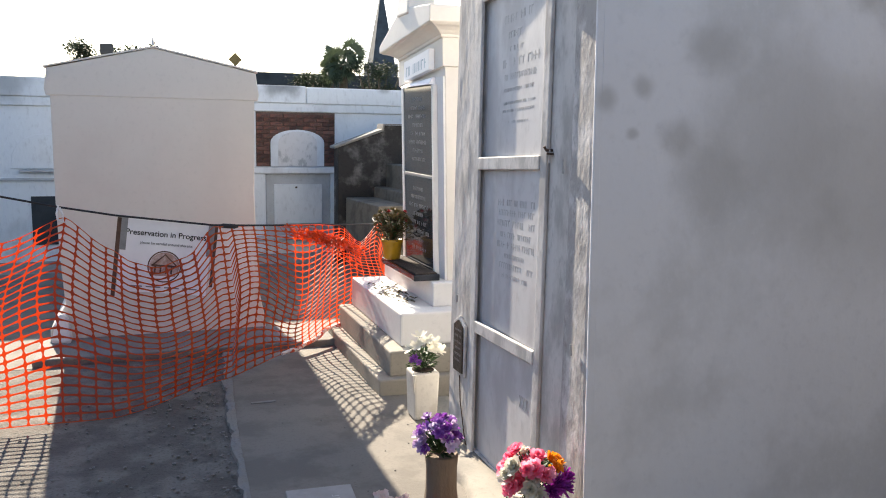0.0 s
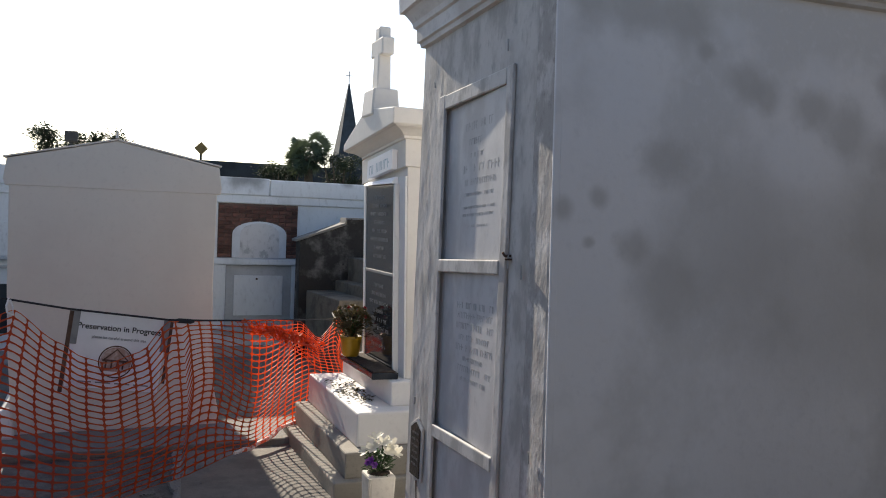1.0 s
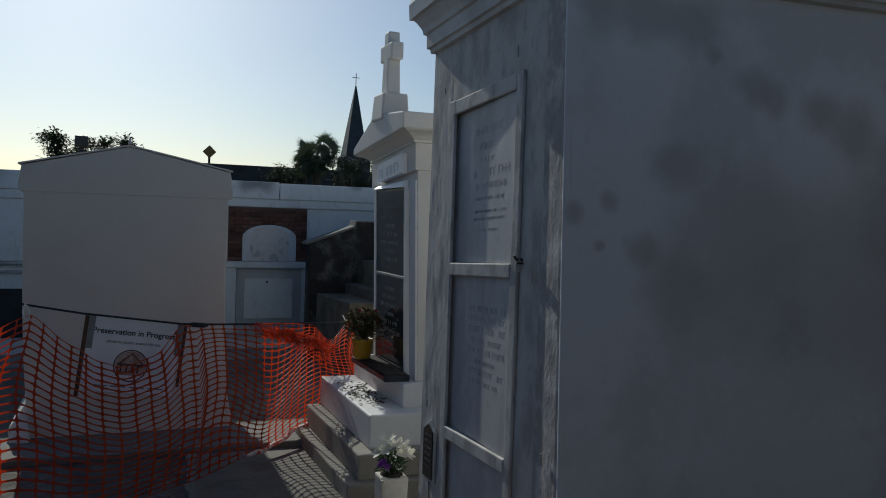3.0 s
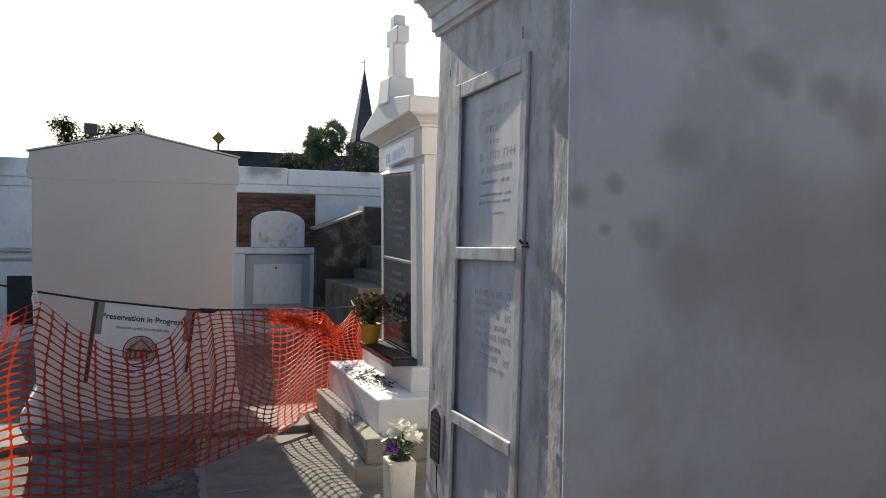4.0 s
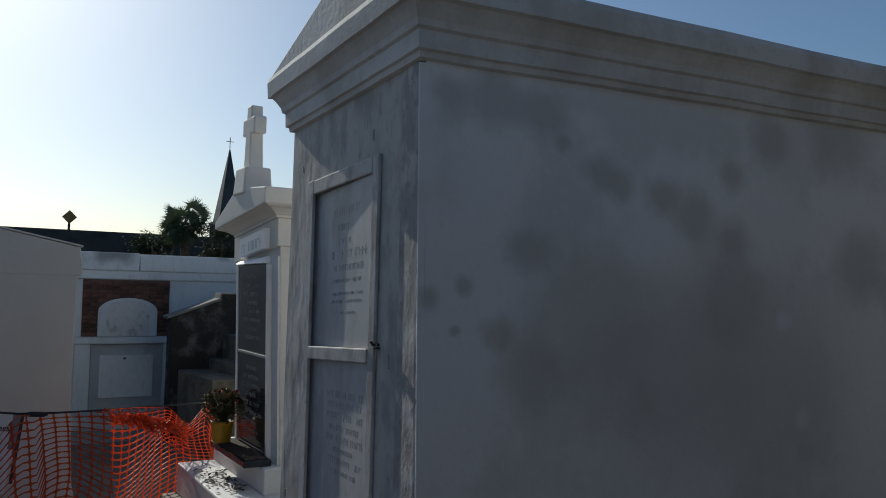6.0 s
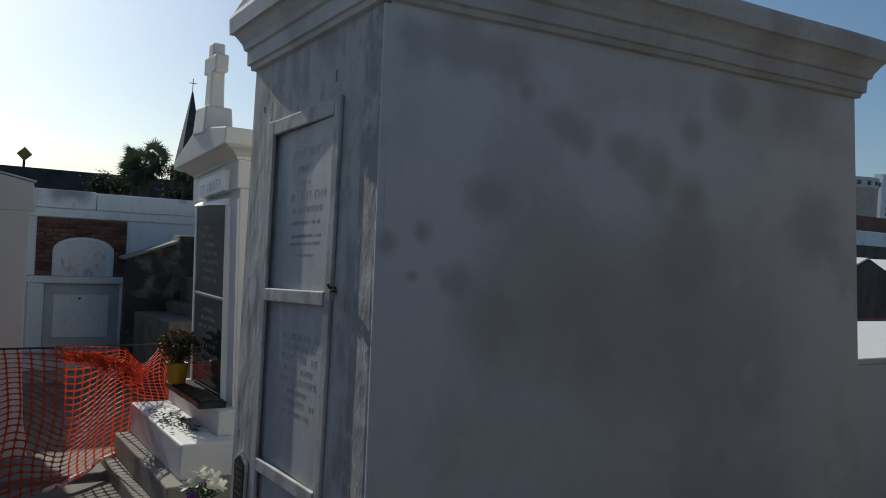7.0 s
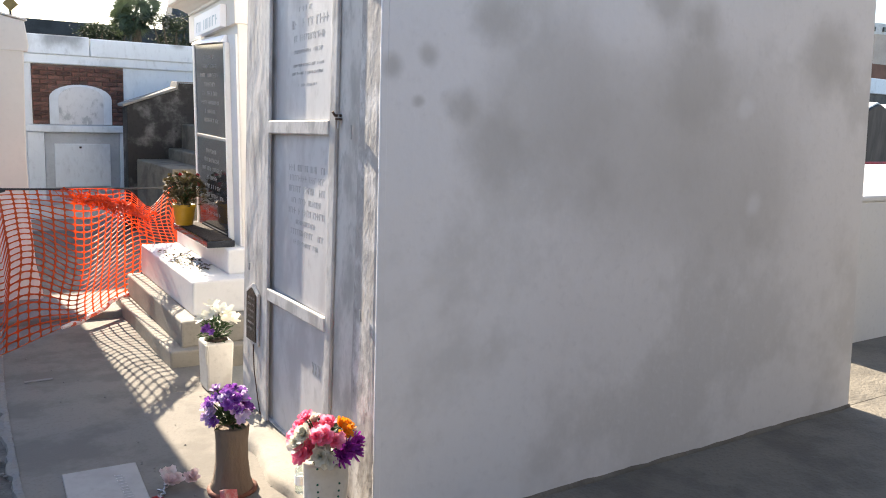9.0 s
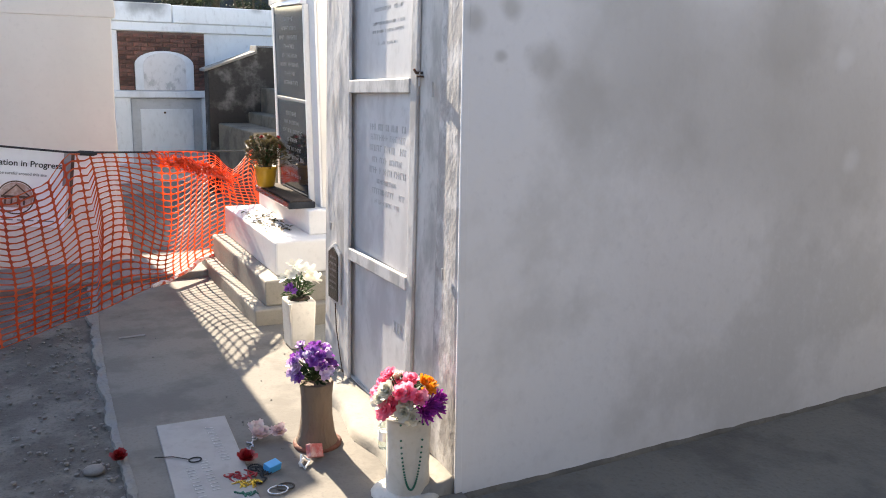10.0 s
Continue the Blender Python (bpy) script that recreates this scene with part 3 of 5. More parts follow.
part("frieze", prism([(0.765, 1.655), (2.115, 1.655), (2.12, 1.70), (2.10, 1.845), (1.43, 1.985), (0.775, 1.83), (0.755, 1.70)], "y", YB - 0.006, YB + DB + 0.03), M_CREAM, bt, "gabled cream frieze with thin edge", bevel=0.008)
part("roof", prism([(0.755, 1.832), (1.43, 1.987), (2.115, 1.847), (2.115, 1.858), (1.43, 1.998), (0.755, 1.842)], "y", YB - 0.014, YB + DB + 0.05), M_CREAM, bt)
part("finial", lathe([(0.012, 0), (0.008, 0.02), (0.004, 0.05)], (1.43, YB - 0.02, 2.0), 8), M_CREAM, bt)
solo("tomb_kerb", box(0.66, 2.62, 7.76, 8.268, -0.02, 0.035), M_CURB, "low dark grey concrete kerb before the cream tomb", "kerb", bevel=0.012)
solo("loose_fabric", hexa([(0.73, 8.15, 0.03), (0.86, 8.12, 0.03), (0.86, 8.25, 0.03), (0.73, 8.25, 0.03)], [(0.77, 8.19, 0.22), (0.83, 8.17, 0.24), (0.84, 8.25, 0.2), (0.77, 8.25, 0.18)]), M_WHITE, "white crumpled cloth at the foot of the cream tomb", "cloth", bevel=0.02)

# ---- tomb with the cross ----
t2 = thing("cross_tomb", (3.4, 7.4, 0), "white pedimented tomb with black granite tablets and stone cross", "tomb")
F2, N2, L2, B2 = 3.06, 6.99, 7.85, 5.4
def sunk(bm):
    """The far side of this tomb has settled a little."""
    for v in bm.verts:
        v.co.z -= 0.10 * (v.co.y - 7.0)
    return bm
def leaned(bm):
    """Its front leans away as it rises."""
    for v in bm.verts:
        v.co.y += 0.085 * (v.co.z - 1.2)
    return bm
part("step", box(2.545, 3.3, 6.60, 7.97, -0.05, 0.09), M_STEP, t2, "grey concrete step", bevel=0.01)
part("step", box(2.62, 3.35, 6.655, 7.955, 0.088, 0.235), M_STEP, t2, "grey concrete step", bevel=0.01)
part("plinth", box(2.71, 3.6, 6.75, 7.945, 0.233, 0.43), M_WHITE, t2, "white painted plinth block", bevel=0.012)
part("upper_plinth", box(2.95, 5.5, 6.87, 7.942, 0.428, 0.575), M_WHITE, t2, bevel=0.01)
part("body", leaned(box(F2, B2, N2, L2, 0.573, 1.865)), M_WARM, t2, "warm white side walls", bevel=0.006)
part("front", leaned(box(F2 - 0.012, F2 - 0.0005, N2 + 0.004, L2 - 0.004, 0.577, 1.80)), M_WHITE, t2)
part("frieze", sunk(leaned(box(F2 - 0.02, B2 + 0.02, N2 - 0.015, L2 + 0.02, 1.863, 2.032))), M_WARM, t2, "plain frieze band", bevel=0.004)
# cove and cornice slab with a low, uneven gable
COVE = [(0.02, 2.03), (0.034, 2.034), (0.036, 2.048), (0.046, 2.052), (0.062, 2.066), (0.085, 2.079), (0.118, 2.088), (0.130, 2.097)]
bm = bmesh.new()
rings = [[bm.verts.new(q) for q in ((F2 - p, N2 + 0.075 - p, z), (B2 + p, N2 + 0.075 - p, z), (B2 + p, L2 + 0.02 + p, z), (F2 - p, L2 + 0.02 + p, z))] for p, z in COVE]
for a, b in zip(rings, rings[1:]):
    for i in range(4):
        bm.faces.new((a[i], a[(i + 1) % 4], b[(i + 1) % 4], b[i]))
bm.faces.new(rings[0][::-1])
bm.faces.new(rings[-1])
part("cornice", sunk(bm), M_WARM, t2, "hollow-moulded cornice")
part("pediment", sunk(prism([(6.93, 2.095), (8.002, 2.095), (8.002, 2.143), (7.51, 2.293), (6.93, 2.192)], "x", F2 - 0.143, B2 + 0.1)), M_WARM, t2, "thick gabled top slab", bevel=0.008)
for z0, z1 in ((0.60, 1.175), (1.198, 1.752)):
    tb = part("tablet", leaned(box(F2 - 0.036, F2 - 0.0125, 7.13, 7.71, z0, z1)), M_GRANITE, t2, "polished black granite tablet", bevel=0.003)
    rows = [(7.42, z1 - 0.09 - 0.055 * i, 0.2 + 0.18 * ((i * 7) % 3) / 2, 0.024) for i in range(8)]
    ins = letter_bars(rows, F2 - 0.0365, M_GREYLET, tb, seed=int(z0 * 10))
    for v in ins.data.vertices:
        v.co.y += 0.085 * (v.co.z - 1.2)
for a, b, c, d in ((7.10, 7.129, 0.58, 1.755), (7.711, 7.74, 0.58, 1.755), (7.13, 7.71, 1.177, 1.196)):
    part("tablet_frame", leaned(box(F2 - 0.042, F2 - 0.0122, a, b, c, d)), M_GREYLET if c > 1.1 else M_WHITE, t2, bevel=0.003)
# sloping top of the tablet frame; its white paints the sky light on it
part("header_strip", leaned(hexa([(F2 - 0.06, 7.13, 1.756), (F2 - 0.0122, 7.13, 1.756), (F2 - 0.0122, 7.71, 1.756), (F2 - 0.06, 7.71, 1.756)], [(F2 - 0.03, 7.13, 1.80), (F2 - 0.0122, 7.13, 1.80), (F2 - 0.0122, 7.71, 1.775), (F2 - 0.03, 7.71, 1.775)])), M_SIGN, t2, "sloping frame strip over the tablets, whitened for sky light", bevel=0.003)
nm = part("name_panel", sunk(box(F2 - 0.058, F2 - 0.0205, 7.18, 7.69, 1.864, 1.99)), M_SIGN, t2, "white panel with pale blue worn characters", bevel=0.004)
ins = letter_bars([(7.435, 1.885, 0.40, 0.06)], F2 - 0.0585, mat("pale_blue_paint", (0.42, 0.52, 0.58), 0.6, 0.1, 8, 40, 0), nm, seed=4)
for v in ins.data.vertices:
    v.co.z -= 0.10 * (v.co.y + 0.4)
cross = thing("stone_cross", (3.0, 7.44, 2.21), "weathered white stone cross on a block", "cross")
cx, cy = 3.0, 7.44
def ring4(x, y, z):
    return [(cx - x, cy - y, z), (cx + x, cy - y, z), (cx + x, cy + y, z), (cx - x, cy + y, z)]
part("base", hexa(ring4(0.095, 0.118, 2.19), ring4(0.082, 0.108, 2.365)), M_WARM, cross, bevel=0.012)
part("shaft", hexa(ring4(0.046, 0.062, 2.36), ring4(0.038, 0.045, 2.768)), M_WARM, cross, bevel=0.01)
part("arm", box(cx - 0.041, cx + 0.041, cy - 0.12, cy + 0.12, 2.58, 2.69), M_WARM, cross, bevel=0.01)
tray = thing("planter_tray", (2.93, 7.3, 0.575), "shallow black planter tray with dry soil on the plinth", "planter")
part("tray_body", box(2.85, 3.015, 6.94, 7.66, 0.576, 0.615), M_GRANITE, tray, bevel=0.006)
part("soil", box(2.865, 3.0, 6.955, 7.645, 0.6152, 0.622), M_SOIL, tray)

# ---- flowers ----
def petal(bm, base, out, up, length, width, curl=0.3):
    """A cupped petal of four faces."""
    side = out.cross(up).normalized()
    rows = []
    for f, w in ((0.0, 0.35), (0.5, 1.0), (1.0, 0.55)):
        c = base + out * length * f + up * length * curl * f * f
        rows.append([bm.verts.new(c - side * width * w / 2 + up * width * 0.12 * w), bm.verts.new(c), bm.verts.new(c + side * width * w / 2 + up * width * 0.12 * w)])
    for a, b in zip(rows, rows[1:]):
        for i in range(2):
            bm.faces.new((a[i], a[i + 1], b[i + 1], b[i]))

def bloom(centre, axis, r, layers, n, rng, width=0.6, bm=None):
    bm = bm or bmesh.new()
    axis = Vector(axis).normalized()
    u = axis.cross(Vector((0.3, 0.7, 0.2))).normalized()
    v = axis.cross(u)
    for k in range(layers):
        tilt = 0.15 + 1.1 * k / max(1, layers)
        for i in range(n):
            a = 2 * math.pi * (i + 0.5 * k + rng.uniform(-0.2, 0.2)) / n
            out = (math.cos(a) * u + math.sin(a) * v) * math.cos(tilt) + axis * math.sin(tilt)
            up = axis * math.cos(tilt) - (math.cos(a) * u + math.sin(a) * v) * math.sin(tilt)
            s = r * (1 - 0.25 * k / max(1, layers)) * rng.uniform(0.85, 1.1)
            petal(bm, Vector(centre), out, up, s, s * width, rng.uniform(0.15, 0.45))
    return bm

def leaf(bm, base, d, length, width):
    d = Vector(d).normalized()
    s = d.cross(Vector((0, 0, 1)))
    s = s.normalized() if s.length > 0.01 else Vector((1, 0, 0))
    up = s.cross(d)
    p = [Vector(base), Vector(base) + d * length * 0.5 - s * width / 2 + up * 0.1 * length, Vector(base) + d * length, Vector(base) + d * length * 0.5 + s * width / 2 + up * 0.1 * length, Vector(base) + d * length * 0.5]
    q = [bm.verts.new(x) for x in p]
    for a, b, c in ((0, 1, 4), (1, 2, 4), (2, 3, 4), (3, 0, 4)):
        bm.faces.new((q[a], q[b], q[c]))

def bouquet(name, base, blooms, label, leaves, seed, leaf_mat, spread=0.09, height=0.12, squeeze=1.0):
    """blooms: (offset, radius, layers, petals, material, part name)."""
    rng = random.Random(seed)
    root = thing(name, base, label, "flowers")
    base = Vector(base)
    for off, r, lay, n, m, nm, w in blooms:
        c = base + Vector(off) * squeeze
        ax = (Vector(off) * Vector((1, 1, 0.6))).normalized() + Vector((-0.15, -0.25, 0.25))
        part(nm, bloom(c, ax, r, lay, n, rng, w), m, root, smooth=True)
        part("stem", tube([base, base.lerp(c, 0.6) + Vector((0, 0, 0.01)), c], 0.0025, 4), M_LEAF, root)
    bm = bmesh.new()
    for _ in range(leaves):
        a, h = rng.uniform(0, 6.28), rng.uniform(0.0, height)
        d = Vector((math.cos(a), math.sin(a), rng.uniform(-0.2, 0.9)))
        b = base + Vector((math.cos(a) * spread * rng.uniform(0.1, 0.7), math.sin(a) * spread * rng.uniform(0.1, 0.7), h))
        leaf(bm, b, d, rng.uniform(0.03, 0.06), rng.uniform(0.012, 0.022))
    part("foliage", bm, leaf_mat, root)
    return root

rng = random.Random(21)
# white square vase and lilies
vw = thing("square_vase", (2.70, 6.25, 0), "chipped white square stone vase by the tomb", "vase")
part("vase_body", hexa([(2.612, 6.175, 0), (2.738, 6.175, 0), (2.738, 6.305, 0), (2.612, 6.305, 0)], [(2.604, 6.167, 0.25), (2.746, 6.167, 0.25), (2.746, 6.313, 0.25), (2.604, 6.313, 0.25)]), M_POTWHITE, vw, bevel=0.012)
part("rim_drip", tube([(2.606, 6.17, 0.245), (2.602, 6.166, 0.2), (2.607, 6.17, 0.15)], [0.012, 0.008, 0.004]), M_POTWHITE, vw)
part("soil", lathe([(0.06, 0), (0.05, 0.012)], (2.675, 6.24, 0.251), 12), M_SOIL, vw)
bl = []
for x, y, z in ((-0.06, -0.05, 0.17), (0.0, -0.06, 0.20), (0.05, -0.05, 0.18), (0.085, -0.06, 0.13), (-0.02, 0.02, 0.21), (0.03, -0.085, 0.15), (-0.085, 0.0, 0.14)):
    bl.append(((x, y, z), 0.043, 1, 6, M_WPETAL, "lily", 0.6))
for x, y, z in ((-0.075, -0.07, 0.10), (-0.06, -0.09, 0.075), (-0.085, -0.05, 0.08)):
    bl.append(((x, y, z), 0.022, 2, 6, M_PURPLE, "small_bloom", 0.6))
bouquet("lily_bouquet", (2.675, 6.235, 0.255), bl, "white artificial lilies with purple sprigs in a vase", 150, 31, M_LEAF, 0.075, 0.11, 0.80)
# brown vase and purple flowers
vb = thing("terracotta_vase", (2.385, 5.15, 0), "brown stained earthenware vase with flared foot", "vase")
part("vase_body", lathe([(0.082, 0), (0.084, 0.015), (0.072, 0.05), (0.062, 0.12), (0.060, 0.2), (0.064, 0.255), (0.06, 0.262), (0.05, 0.25)], (2.385, 5.15, 0), 22, wobble=0.03), M_TERRA, vb, smooth=True)
part("foot_drip", lathe([(0.09, 0), (0.092, 0.01), (0.084, 0.017)], (2.387, 5.148, 0), 22, wobble=0.04, seed=4), mat("rust_red_clay", (0.22, 0.08, 0.05), 0.8, 0.2, 9, 50, 0.3), vb, smooth=True)
bl = []
for i in range(46):
    a, h = rng.uniform(0, 6.28), rng.uniform(0, 1)
    r = 0.085 * math.sqrt(1 - (h * 0.85) ** 2) * rng.uniform(0.75, 1.05)
    bl.append(((r * math.cos(a), r * math.sin(a), 0.035 + 0.11 * h), rng.uniform(0.022, 0.03), 2, 5, M_PURPLE if i % 2 else M_LILAC, "purple_bloom", 0.8))
bouquet("purple_bouquet", (2.375, 5.15, 0.262), bl, "bunch of purple artificial flowers in a brown vase", 60, 32, M_LEAF, 0.07, 0.06, 0.95)
# white cylinder vase and mixed flowers
vc = thing("cylinder_vase", (2.55, 4.68, 0), "chipped white cylindrical vase hung with green beads", "vase")
part("vase_body", lathe([(0.078, 0), (0.079, 0.02), (0.075, 0.12), (0.077, 0.27), (0.081, 0.285), (0.077, 0.295), (0.064, 0.29)], (2.55, 4.68, 0), 24, wobble=0.012), M_POTWHITE, vc, smooth=True)
part("mortar_base", lathe([(0.105, -0.004), (0.102, 0.008), (0.092, 0.018), (0.078, 0.024)], (2.535, 4.668, 0), 22, wobble=0.16, seed=9), M_POTWHITE, vc, "broken pale mortar round the foot")
bm = bmesh.new()
for i in range(44):
    f = i / 43
    a = -2.35 + 0.95 * f
    z = 0.285 - 0.235 * math.sin(math.pi * f) ** 0.55
    blob(bm, (2.55 + 0.083 * math.cos(a), 4.68 + 0.083 * math.sin(a), z), 0.0042)
tagged(part("bead_string", bm, M_GREENBEAD, vc, "string of dark green beads"), kind="stuff")
bl = []
for i in range(20):
    a, h = rng.uniform(1.2, 4.9), rng.uniform(0, 1)
    r = rng.uniform(0.05, 0.12)
    bl.append(((r * math.cos(a) - 0.02, 0.75 * r * math.sin(a), 0.03 + 0.13 * h * (1.25 - r * 4)), rng.uniform(0.028, 0.04), 3, 6, M_PINK if i % 4 else M_WPETAL, "pink_bloom" if i % 4 else "white_bloom", 0.85))
for x, y, z in ((-0.06, -0.09, 0.05), (-0.03, -0.10, 0.03), (-0.04, -0.07, 0.08), (0.0, -0.09, 0.10), (0.0, -0.02, 0.14)):
    bl.append(((x, y, z), 0.034, 3, 6, M_WPETAL if z < 0.09 else M_PINK, "white_bloom" if z < 0.09 else "pink_bloom", 0.85))
for x, y, z in ((0.05, -0.03, 0.13), (0.08, -0.01, 0.12), (0.10, 0.0, 0.10), (0.06, -0.06, 0.11), (0.03, -0.07, 0.10)):
    bl.append(((x, y, z), 0.028, 3, 7, M_ORANGE, "orange_bloom", 0.6))
for x, y, z in ((0.08, -0.08, 0.04), (0.05, -0.09, 0.06), (0.10, -0.05, 0.06), (0.02, -0.10, 0.04)):
    bl.append(((x, y, z), 0.042, 3, 12, M_MAGENTA, "purple_aster", 0.25))
bouquet("mixed_bouquet", (2.545, 4.68, 0.296), bl, "pink, white, orange and purple artificial flowers in a vase", 120, 33, M_LEAF, 0.10, 0.1, 0.85)
# yellow pot and dry chrysanthemum
py = thing("yellow_pot", (2.885, 7.53, 0.622), "mustard yellow glazed flowerpot on the planter tray", "flowerpot")
part("pot_body", lathe([(0.05, 0), (0.055, 0.01), (0.068, 0.11), (0.074, 0.115), (0.074, 0.135), (0.066, 0.135), (0.06, 0.12)], (2.885, 7.53, 0.622), 20), M_YELLOW, py, smooth=True)
part("soil", lathe([(0.062, 0), (0.04, 0.012)], (2.885, 7.53, 0.742), 14), M_SOIL, py)
bl = []
for i in range(64):
    a, h = rng.uniform(0, 6.28), rng.uniform(-0.2, 1)
    r = 0.125 * math.sqrt(max(0.05, 1 - (h * 0.8) ** 2)) * rng.uniform(0.7, 1.05)
    bl.append(((r * math.cos(a), r * math.sin(a), 0.085 + 0.11 * h), rng.uniform(0.018, 0.028), 2, 6, M_RED if i % 9 == 0 else M_DRYLEAF, "withered_bloom", 0.6))
bouquet("potted_mum", (2.885, 7.53, 0.75), bl, "withered brown chrysanthemum with a few red blooms", 380, 34, M_DRYLEAF, 0.15, 0.16)
dl = bmesh.new()
for _ in range(90):
    a = rng.uniform(0, 6.28)
    leaf(dl, (2.82 + rng.uniform(-0.1, 0.1), 7.35 + rng.uniform(-0.35, 0.3), 0.434), (math.cos(a), math.sin(a), rng.uniform(0, 0.5)), 0.04, 0.02)
solo("leaf_litter", dl, M_DRYLEAF, "scattered dry leaves on the white plinth", "leaves", kind="stuff")

# ---- offerings on the walkway ----
mslab = thing("marble_slab", (1.96, 5.1, 0.0), "flat grey marble slab with worn carved characters, set in concrete", "slab")
part("slab_body", hexa([(1.79, 4.5, -0.01), (2.05, 4.5, -0.01), (2.12, 5.53, -0.01), (1.85, 5.545, -0.01)], [(1.79, 4.5, 0.008), (2.05, 4.5, 0.008), (2.12, 5.53, 0.008), (1.85, 5.545, 0.008)]), mat("worn_grey_marble", (0.27, 0.265, 0.26), 0.6, 0.14, 4, 25, 0.03, second=(0.215, 0.21, 0.205)), mslab, bevel=0.003)
bm = bmesh.new()
for col, (y0, y1) in ((2.035, (5.15, 5.45)), (1.955, (4.95, 5.2)), (1.90, (4.9, 5.15))):
    y = y0
    while y < y1:
        k = rng.uniform(0.006, 0.016)
        box(col - 0.014, col + 0.014, y, y + 0.004, 0.0081, 0.009, bm)
        if rng.random() < 0.4:
            box(col - 0.014, col - 0.010, y, y + k, 0.0081, 0.009, bm)
        y += k + 0.012
part("inscription", bm, M_LETTER, mslab)
def ring_of(c, r, bead, n, bm):
    for i in range(n):
        a = 2 * math.pi * i / n
        blob(bm, (c[0] + r * math.cos(a), c[1] + r * 0.8 * math.sin(a), c[2] + bead), bead)
    return bm
def tangle(path, spread, bead, n, seed):
    """A string of beads dropped in a heap along a line of places."""
    q = random.Random(seed)
    bm = bmesh.new()
    ph = [q.uniform(0, 6.28) for _ in range(6)]
    for i in range(n):
        f = i / (n - 1)
        k = f * (len(path) - 1)
        a, b = Vector(path[int(k)]), Vector(path[min(int(k) + 1, len(path) - 1)])
        c = a.lerp(b, k - int(k))
        x = spread * (0.6 * math.sin(19 * f + ph[0]) + 0.4 * math.sin(43 * f + ph[1]) + 0.25 * math.sin(71 * f + ph[2]))
        y = spread * (0.6 * math.sin(23 * f + ph[3]) + 0.4 * math.sin(37 * f + ph[4]) + 0.25 * math.sin(83 * f + ph[5]))
        blob(bm, (c.x + x, c.y + y, bead * (1 + 1.6 * abs(math.sin(29 * f + seed)))), bead)
    return bm
solo("bead_bracelet", ring_of((1.93, 5.19, 0.0085), 0.022, 0.003, 40, bmesh.new()), M_INK, "black bead bracelet lying on the marble slab", "bracelet")
solo("thin_cord", tube([(1.80, 5.27, 0.010), (1.86, 5.245, 0.0125), (1.91, 5.20, 0.0125)], 0.002, 5), M_INK, "thin dark cord lying on the marble slab", "cord")
solo("silver_beads", tangle([(2.123, 5.172), (2.153, 5.241), (2.196, 5.308)], 0.012, 0.0045, 90, 3), M_SILVER, "tangled silver bead necklace on the ground", "necklace")
solo("silver_bracelet", ring_of((2.145, 4.867, 0.001), 0.034, 0.0035, 60, bmesh.new()), M_SILVER, "silver bead bracelet on the ground", "bracelet")
solo("bronze_bracelet", ring_of((2.174, 4.878, 0.001), 0.030, 0.0035, 54, bmesh.new()), M_BRONZE, "dark bronze bead bracelet beside a silver one", "bracelet")
solo("dark_beads", tangle([(2.114, 5.047), (2.131, 5.022), (2.125, 4.961)], 0.026, 0.0042, 150, 6), M_INK, "tangled black bead necklace on the ground", "necklace")
solo("gold_beads", tangle([(2.031, 4.965), (2.056, 4.937), (2.095, 4.947)], 0.026, 0.0038, 150, 7), M_GOLD, "tangled gold bead necklace on the ground", "necklace")
solo("red_beads", tangle([(2.021, 5.041), (2.035, 4.994), (2.072, 5.017), (2.094, 4.983)], 0.03, 0.0042, 230, 8), M_RED, "tangled red bead necklace on the ground", "necklace")
solo("green_beads", tangle([(2.014, 4.898), (2.04, 4.877), (2.066, 4.874)], 0.012, 0.0042, 70, 9), M_GREENBEAD, "tangled green bead necklace on the ground", "necklace")
bx = box(-0.028, 0.028, -0.018, 0.018, 0, 0.03)
bmesh.ops.transform(bx, matrix=pose(2.166, 5.016, 0.003, 12, 0, 25), verts=bx.verts)
solo("blue_box", bx, M_BLUE, "small bright blue box on the ground", "box", bevel=0.002)
bx = box(-0.032, 0.032, -0.012, 0.012, 0, 0.05)
bmesh.ops.transform(bx, matrix=pose(2.334, 5.022, 0.012, -30, 18, 20), verts=bx.verts)
solo("red_card_box", bx, mat("faded_red_card", (0.5, 0.09, 0.09), 0.6, 0.2, 30, 60, 0.05, second=(0.65, 0.45, 0.42)), "faded red cardboard box on the ground", "box", bevel=0.002)
solo("white_ribbon", tube([(2.267, 4.990, 0.006), (2.282, 5.030, 0.03), (2.307, 5.010, 0.012), (2.277, 4.970, 0.006), (2.262, 4.990, 0.02), (2.297, 5.040, 0.008)], 0.005, 6), M_TIE, "crumpled white ribbon beside the red box", "ribbon")
bm = bloom((2.101, 5.117, 0.012), (0, -0.3, 1), 0.04, 3, 6, rng, 0.9)
solo("red_flower_head", bm, M_RED, "red cloth flower head on the ground", "flower", smooth=True)
bm = bloom((1.683, 5.314, 0.014), (0, -0.3, 1), 0.035, 4, 6, rng, 0.9)
solo("red_rose_head", bm, M_RED, "dark red rose head on the kerb", "flower", smooth=True)
bm = bmesh.new()
for i in range(5):
    bloom((2.223 + rng.uniform(-0.045, 0.045), 5.275 + rng.uniform(-0.04, 0.04), 0.02 + rng.uniform(0, 0.02)), (rng.uniform(-0.4, 0.4), -0.4, 1), 0.035, 3, 6, rng, 0.8, bm)
solo("faded_flower_bunch", bm, mat("faded_petal", (0.78, 0.60, 0.58), 0.7, 0.1, 20, 60, 0.05, second=(0.82, 0.76, 0.70), sheer=0.3), "faded pink and white cloth flowers on the ground", "flowers", smooth=True)
bm = bmesh.new()
